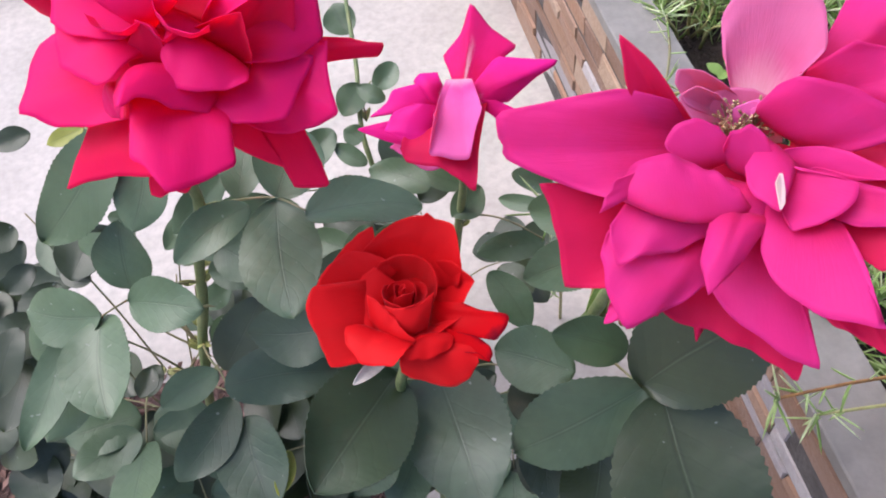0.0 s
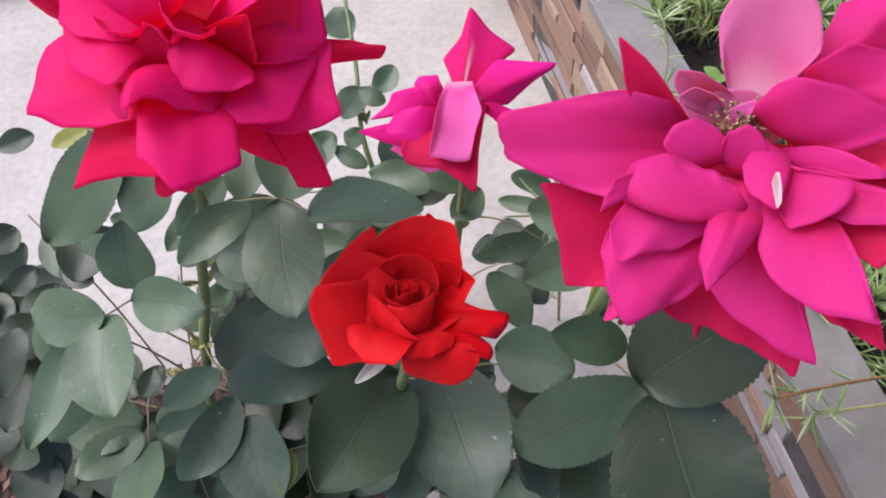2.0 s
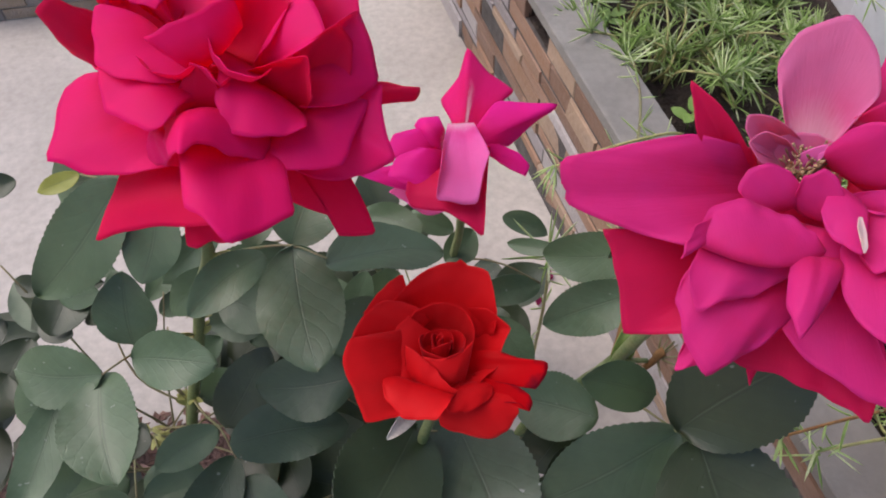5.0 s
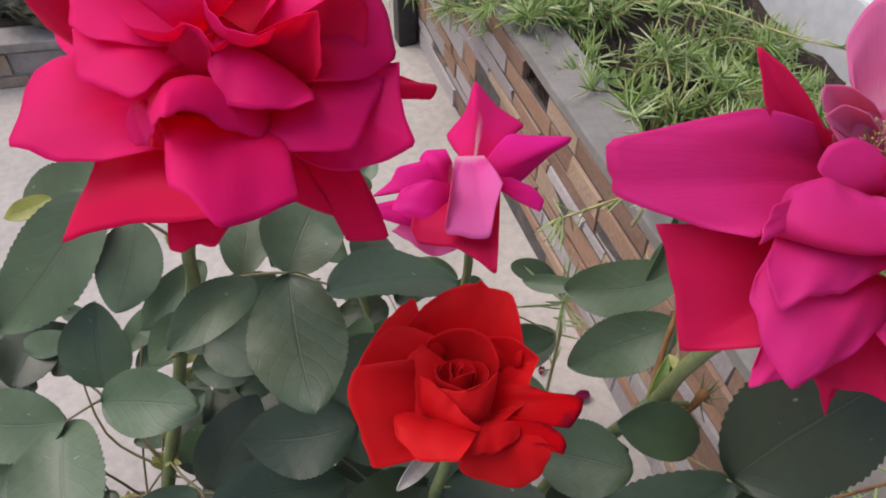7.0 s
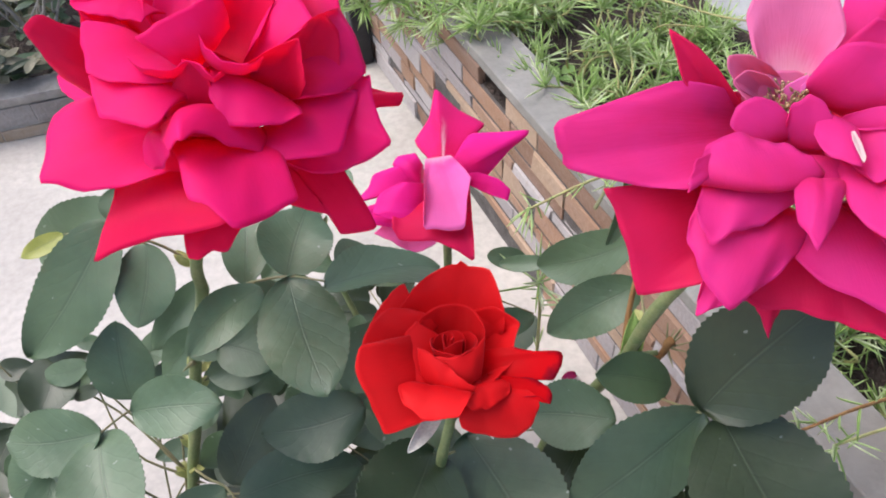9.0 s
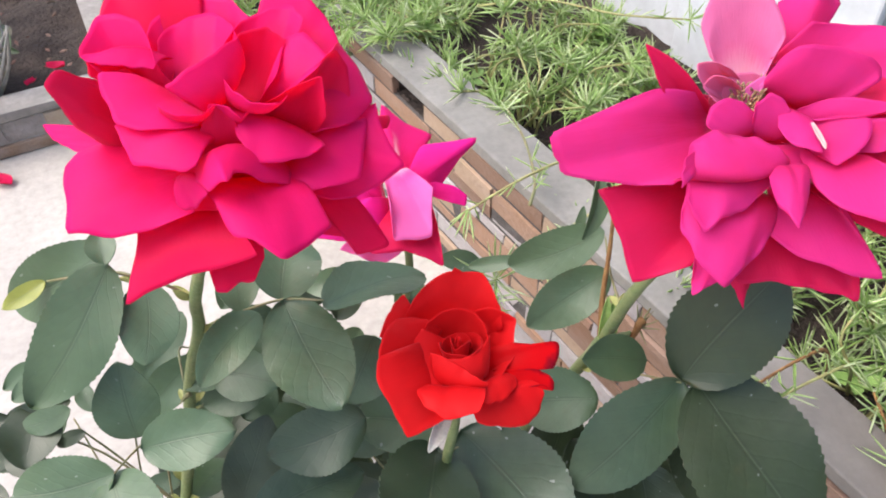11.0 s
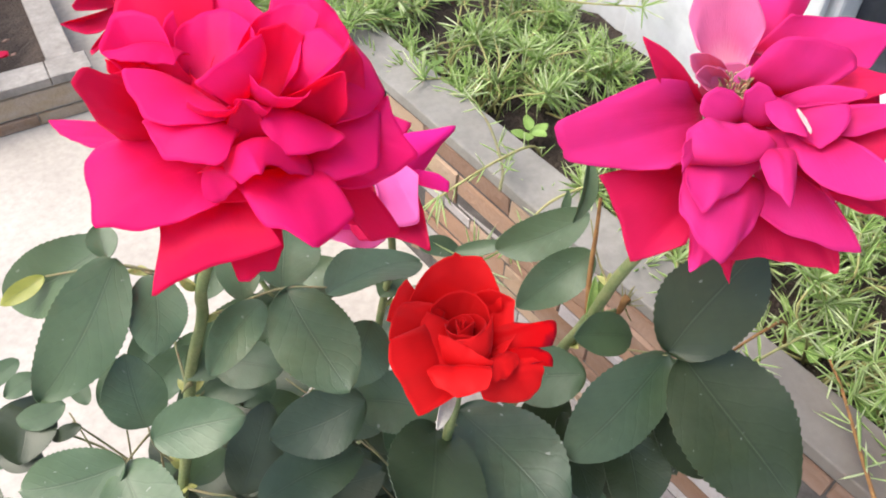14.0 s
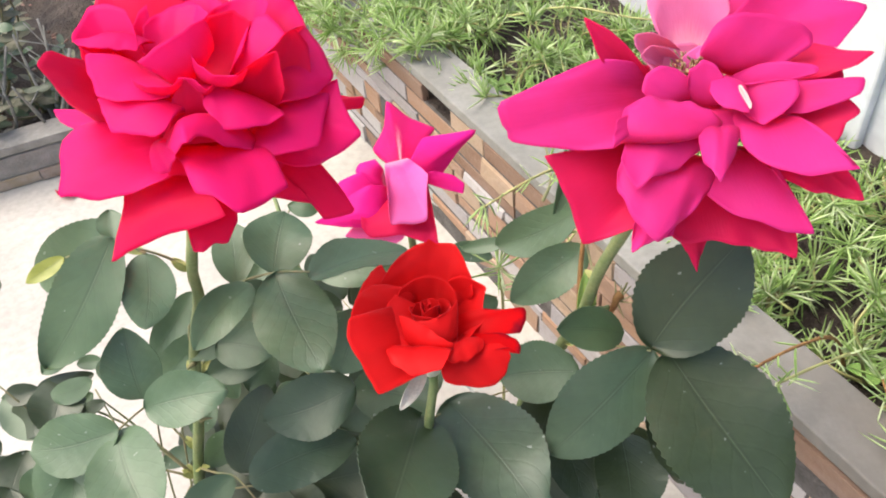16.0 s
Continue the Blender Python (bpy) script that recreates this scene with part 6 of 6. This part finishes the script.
for i in range(34):
    row, col = divmod(i, 3)
    x = 0.285 + 0.064 * col + moss_rng.uniform(-0.016, 0.016)
    y = 0.02 + 0.105 * row + moss_rng.uniform(-0.03, 0.03)
    moss_rose((x, y), 0.06 - 0.008 * col, 13, 100 + i, high=((0.01, 0.06), (0.01, 0.05), (0.004, 0.022))[col])
# cushions that spill over the cap at the far end
moss_rose((0.245, 0.60), 0.05, 24, 140, (-0.35, 0), 0.15, (0.03, 0.06))
moss_rose((0.235, 0.68), 0.055, 30, 141, (-0.5, 0), 0.15, (0.0, 0.06))
moss_rose((0.23, 0.77), 0.06, 30, 142, (-0.5, 0), 0.15, (-0.02, 0.06))
moss_rose((0.23, 0.88), 0.06, 30, 143, (-0.5, 0), 0.15, (-0.02, 0.06))
moss_rose((0.27, 0.20), 0.035, 8, 144, (-0.5, 0.1))
moss_rose((0.27, 0.04), 0.035, 9, 145, (-0.6, 0.1))
# straggling shoots
sprig([(0.13, 0.31, 0.0), (0.115, 0.28, 0.12), (0.098, 0.25, 0.215), (0.091, 0.241, 0.252)], 150, 14, 0.02, 14)
sprig([(0.262, 0.36, 0.14), (0.235, 0.345, 0.195), (0.185, 0.335, 0.212), (0.137, 0.334, 0.207)], 151, 18, 0.019, 9)
sprig([(0.28, 0.13, 0.14), (0.245, 0.126, 0.2), (0.205, 0.122, 0.226), (0.163, 0.122, 0.232)], 152, 16, 0.018, 8, DRY)
sprig([(0.28, 0.115, 0.14), (0.25, 0.112, 0.196), (0.22, 0.112, 0.212), (0.185, 0.115, 0.215)], 153, 12, 0.018, 7)
sprig([(0.33, 0.60, 0.17), (0.36, 0.54, 0.195), (0.4, 0.48, 0.195), (0.44, 0.43, 0.2)], 154, 26, 0.021, 11)
sprig([(0.17, 0.310, 0.213), (0.195, 0.336, 0.203), (0.222, 0.383, 0.196), (0.239, 0.428, 0.19)], 155, 18, 0.02, 10, TWIG)
sprig([(0.29, 0.3, 0.15), (0.25, 0.285, 0.195), (0.2, 0.29, 0.2), (0.17, 0.295, 0.17)], 156, 16, 0.018, 8)
sprig([(0.189, 0.024, 0.195), (0.210, 0.048, 0.195), (0.234, 0.075, 0.195), (0.248, 0.094, 0.195)], 157, 26, 0.026, 12, DRY)


def seedling(centre, size, seed):
    rng = np.random.default_rng(seed)
    c = np.array(centre, float)
    plant = thing("seedling", c, "small bright green seedling with rounded leaves", "weed", "seedlings in the planter")
    tube("stem", [c, c + (0, 0, size * 0.6), c + (0.002, 0, size * 1.1)], 0.0008, 0.0006, SEEDLING, plant, sides=5)
    for k in range(5):
        g = k * 1.26 + rng.uniform(-0.3, 0.3)
        b = c + np.array((0, 0, size * rng.uniform(0.6, 1.1)))
        w = np.array((math.cos(g), math.sin(g), 0.25))
        leaflet(plant, b + w * 0.002, b + w * size * rng.uniform(0.8, 1.1), size * 0.55, (0, -0.2, 1), SEEDLING)


seedling((0.266, 0.52, 0.137), 0.018, 1)
seedling((0.28, 0.397, 0.137), 0.018, 2)
seedling((0.287, 0.115, 0.137), 0.018, 3)
seedling((0.282, 0.06, 0.137), 0.018, 4)


# ---- small details ----
def dry_hip():
    """A withered bud by the magenta rose's cane."""
    c = np.array((0.087, 0.138, 0.322))
    v, f = tube_data([c - (0.004, 0, 0.006), c - (0.001, 0, 0.002), c + (0.0, 0, 0.002), c + (0.002, 0, 0.003)], 0.0012, 0.002, 9, 3)
    hip = mesh_part("withered_bud", v, f, DRY, magenta_rose, "withered orange-brown bud")
    rng = np.random.default_rng(8)
    for k in range(9):
        d = unit(np.array((0.8, 0.2, 0.3)) + rng.normal(0, 0.5, 3))
        q, g = tube_data([c, c + d * 0.004, c + d * 0.0085 + (0, 0, 0.001)], 0.0006, 0.0002, 5, 2)
        mesh_part("sepal", q, g, TWIG, hip)
    tube("stalk", [(0.073, 0.143, 0.318), (0.078, 0.141, 0.319), (0.084, 0.139, 0.319)], 0.0012, 0.001, CANE, magenta_rose, sides=6)
    tube("stalk", [(0.072, 0.144, 0.318), (0.078, 0.152, 0.334), (0.084, 0.158, 0.352), (0.086, 0.161, 0.368)], 0.0014, 0.0008, DRY, magenta_rose, "dry brown stalk", sides=6)
    for dx in (0.0, 0.004):
        leaflet(magenta_rose, (0.071 + dx, 0.141, 0.312), (0.078 + dx, 0.148, 0.336), 0.005, material=SEEDLING, fold=0.4)
    leaflet(magenta_rose, (0.077, 0.162, 0.392), (0.068, 0.157, 0.367), 0.0065, fold=0.5, droop=0.3)


dry_hip()


def fallen_petal(x, y, z, size, turn, seed, material=None, label="shrivelled dark pink petal lying on the concrete"):
    c, s = math.cos(turn), math.sin(turn)
    n = 7
    verts = []
    for i in range(n):
        for j in range(n):
            a, b = j / (n - 1) - 0.5, i / (n - 1) - 0.5
            w = (1 - (2 * a) ** 2 * 0.5) * size
            px, py = b * w * 1.0, a * size * 1.5
            verts.append((x + px * c - py * s, y + px * s + py * c, z + 0.002 + size * 0.5 * ((2 * b) ** 2) * 0.6 + 0.001 * math.sin(5 * a + seed)))
    pts = shell(np.array(verts), n, n, 0.0003)
    ob = mesh_part("fallen_petal", pts, sheet(n, n), material or WITHERED, uv=np.tile(np.stack([np.tile(np.linspace(0, 1, n), n), np.repeat(np.linspace(0.4, 1, n), n)], 1), (2, 1)))
    tagged(ob, label, "petal", "fallen petals")


fallen_petal(0.172, 0.384, 0.001, 0.008, 0.4, 1)
fallen_petal(0.176, 0.327, 0.001, 0.009, 1.6, 2)
fallen_petal(0.155, 0.36, 0.001, 0.005, 2.6, 3)
fallen_petal(-0.132, 0.834, 0.001, 0.016, 0.5, 4, CRIMSON, "fresh red petal fallen on the concrete")
fallen_petal(-0.03, 0.94, 0.05, 0.014, 1.1, 5, CRIMSON, "fresh red petal fallen on the planter soil")
fallen_petal(-0.062, 0.925, 0.05, 0.01, 2.3, 6, CRIMSON, "fresh red petal fallen on the planter soil")


def far_shrub(x, y, seed, height=0.12, shoots=7):
    """A dull leafy shrub in the far planter."""
    rng = np.random.default_rng(seed)
    foot = np.array((x, y, 0.03))
    plant = thing("shrub", foot, "dull grey-green leafy shrub in the far planter", "shrub", "far shrubs")
    for _ in range(shoots):
        g = rng.uniform(0, 6.28)
        e = foot + np.array((math.cos(g) * rng.uniform(0.02, 0.08), math.sin(g) * rng.uniform(0.02, 0.08), height * rng.uniform(0.5, 1.1)))
        m = (foot + e) / 2 + rng.normal(0, 0.01, 3)
        stalk = tube("stem", [foot, m, e], 0.002, 0.001, TWIG, plant, sides=6)
        for t in (0.45, 0.6, 0.75, 0.9, 1.0):
            p = foot * (1 - t) ** 2 + 2 * m * t * (1 - t) + e * t * t
            for s in (-1, 1):
                h = g + s * rng.uniform(0.8, 2.0)
                d = np.array((math.cos(h), math.sin(h), rng.uniform(-0.3, 0.4)))
                leaflet(stalk, p, p + unit(d) * rng.uniform(0.016, 0.034), rng.uniform(0.007, 0.015), (rng.normal(0, 0.4), -0.4, 0.9), (OLD_SHADED, DUSTY, DUSTY, LEAF)[rng.integers(4)])


def dry_shrub(x, y, seed, height):
    """Bare grey twigs of a dead shrub."""
    rng = np.random.default_rng(seed)
    foot = np.array((x, y, 0.03))
    plant = thing("dead_shrub", foot, "bare grey twigs of a dead shrub in the far planter", "shrub", "dead shrubs")
    for _ in range(6):
        g = rng.uniform(0, 6.28)
        e = foot + np.array((math.cos(g) * 0.05, math.sin(g) * 0.05, height * rng.uniform(0.7, 1.2)))
        m = (foot + e) / 2 + rng.normal(0, 0.012, 3)
        stem = tube("stem", [foot, m, e], 0.0028, 0.0013, GREY_TWIG, plant, sides=6)
        for t in (0.5, 0.75):
            p = foot * (1 - t) ** 2 + 2 * m * t * (1 - t) + e * t * t
            tube("twig", [p, p + rng.normal(0, 0.012, 3) + (0, 0, 0.012), p + rng.normal(0, 0.02, 3) + (0, 0, 0.03)], 0.0014, 0.0007, GREY_TWIG, stem, sides=5, steps=3)


dry_shrub(-0.11, 0.93, 71, 0.11)
dry_shrub(-0.17, 0.965, 72, 0.13)
far_shrub(-0.12, 0.97, 66, 0.1, 6)
far_shrub(-0.2, 0.945, 67, 0.09, 6)
far_shrub(-0.15, 1.09, 68, 0.14, 8)
far_shrub(-0.17, 1.02, 61)
far_shrub(-0.27, 0.99, 62)
far_shrub(-0.12, 1.15, 63, 0.14)
far_shrub(-0.25, 1.15, 64, 0.16)
far_shrub(-0.38, 1.1, 65, 0.16)


def litter(name, label, spots, seed, material):
    """Chips and dead leaves strewn on soil, too many to count."""
    rng = np.random.default_rng(seed)
    verts, faces = [], []
    for (x, y, z) in spots:
        g, s = rng.uniform(0, 6.28), rng.uniform(0.002, 0.006)
        a = np.array((math.cos(g), math.sin(g), rng.normal(0, 0.3))) * s
        b = np.array((-math.sin(g), math.cos(g), rng.normal(0, 0.3))) * s * rng.uniform(0.3, 0.7)
        p = np.array((x, y, z + 0.002))
        o = len(verts)
        up = np.array((0, 0, 0.0012))
        verts += [p - a, p + b, p + a, p - b, p - a + up, p + b * 0.9 + up * 1.5, p + a + up, p - b * 0.9 + up * 1.5]
        faces += [(o + 3, o + 2, o + 1, o), (o + 4, o + 5, o + 6, o + 7)] + [(o + k, o + (k + 1) % 4, o + 4 + (k + 1) % 4, o + 4 + k) for k in range(4)]
    ob = mesh_part(name, verts, faces, material, smooth=False)
    return tagged(ob, label, "litter", kind="stuff")


def chip_material():
    n = Net("leaf_litter", 0.9)
    c = n.ramp(n.island(), (0.0, (0.08, 0.045, 0.03)), (0.4, (0.22, 0.12, 0.09)), (0.75, (0.32, 0.2, 0.16)), (1.0, (0.14, 0.1, 0.07)))
    return n.finish(n.mix(n.ramp(n.noise(200, 3), (0.4, 0.0), (0.7, 0.5)), c, (0.1, 0.06, 0.04)))


CHIP = chip_material()
lr = np.random.default_rng(15)
bed_spots = []
for _ in range(1100):
    g, r = lr.uniform(0, 6.283), math.sqrt(lr.uniform(0, 1))
    bed_spots.append((-0.2 + 0.19 * r * math.cos(g), 0.235 + 0.115 * r * math.sin(g), 0.006 + 0.028 * (1 - r * r)))
litter("bed_litter", "dry red-brown leaf litter under the roses", bed_spots, 16, CHIP)
far_spots = []
for _ in range(500):
    p = skew(lr.uniform(-0.9, -0.06), lr.uniform(0.06, 0.6), 0.045)
    far_spots.append(p)
litter("far_litter", "dead leaves and chips in the far planter", far_spots, 17, CHIP)


# ---- pieces: split-stone cladding, last ----
def stone_piece(parent, corner, along, up, out, length, height, depth, rng, stone=None):
    """One rough block: back on the wall, its face proud and inset."""
    c, a, u, o = (np.array(q, float) for q in (corner, along, up, out))
    j = lambda s: rng.uniform(-s, s)
    verts = []
    for inset, d in ((0.0, 0.0), (0.0, depth * 0.7), (0.0008, depth)):
        for s, t in ((0, 0), (1, 0), (1, 1), (0, 1)):
            p = c + a * (length * s + (inset if s == 0 else -inset)) + u * (height * t + (inset if t == 0 else -inset))
            verts.append(p + o * (d + (j(0.0009) if d else 0)) + a * (j(0.0009) if d else 0) + u * (j(0.0009) if d else 0))
    faces = []
    for r in (0, 4):
        for k in range(4):
            m = (k + 1) % 4
            faces.append((r + k, r + m, r + 4 + m, r + 4 + k))
    faces.append((8, 9, 10, 11))
    if np.dot(np.cross(a, u), o) < 0:
        faces = [f[::-1] for f in faces]
    return mesh_part("stone", verts, faces, stone or STONE, parent, smooth=False)


def clad(parent, start, along, up, out, length, heights, seed, gap=0.0008, bed=0.0026, skip=None, stone=None):
    rng = np.random.default_rng(seed)
    a, u = np.array(along, float), np.array(up, float)
    z = 0.0
    for h in heights:
        s = -rng.uniform(0, 0.06)
        while s < length:
            piece = rng.choice([0.04, 0.06, 0.085, 0.12]) * rng.uniform(0.85, 1.15)
            e = min(s + piece, length)
            if skip and z > skip[2] and s < skip[0] < e:
                e = skip[0]
            if skip and z > skip[2] and skip[0] <= s < skip[1]:
                s = e = skip[1]
                continue
            if e - max(s, 0) > 0.012:
                stone_piece(parent, np.array(start) + a * max(s, 0) + u * z, along, up, out, e - max(s, 0) - gap, h - bed, rng.uniform(0.0042, 0.0071), rng, stone)
            s = e
        z += h


heights = [0.026, 0.013, 0.022, 0.015, 0.027, 0.012, 0.0155, 0.022, 0.0205]
clad(planter_wall, (WALL_X + 0.0062, -0.7, 0.001), (0, 1, 0), (0, 0, 1), (-1, 0, 0), 2.3, heights, 31, skip=(1.195, 1.243, 0.15))
c2, s2 = math.cos(TURN2), math.sin(TURN2)
clad(far_planter, skew(-1.6, 0.0058, 0.001), (c2, s2, 0), (0, 0, 1), (s2, -c2, 0), 1.6, [0.017, 0.0285], 32, stone=FAR_STONE)
clad(far_planter, skew(-0.0178, 0.0345, 0.001), (-s2, c2, 0), (0, 0, 1), (c2, s2, 0), 1.15, [0.017, 0.0285], 33, stone=FAR_STONE)
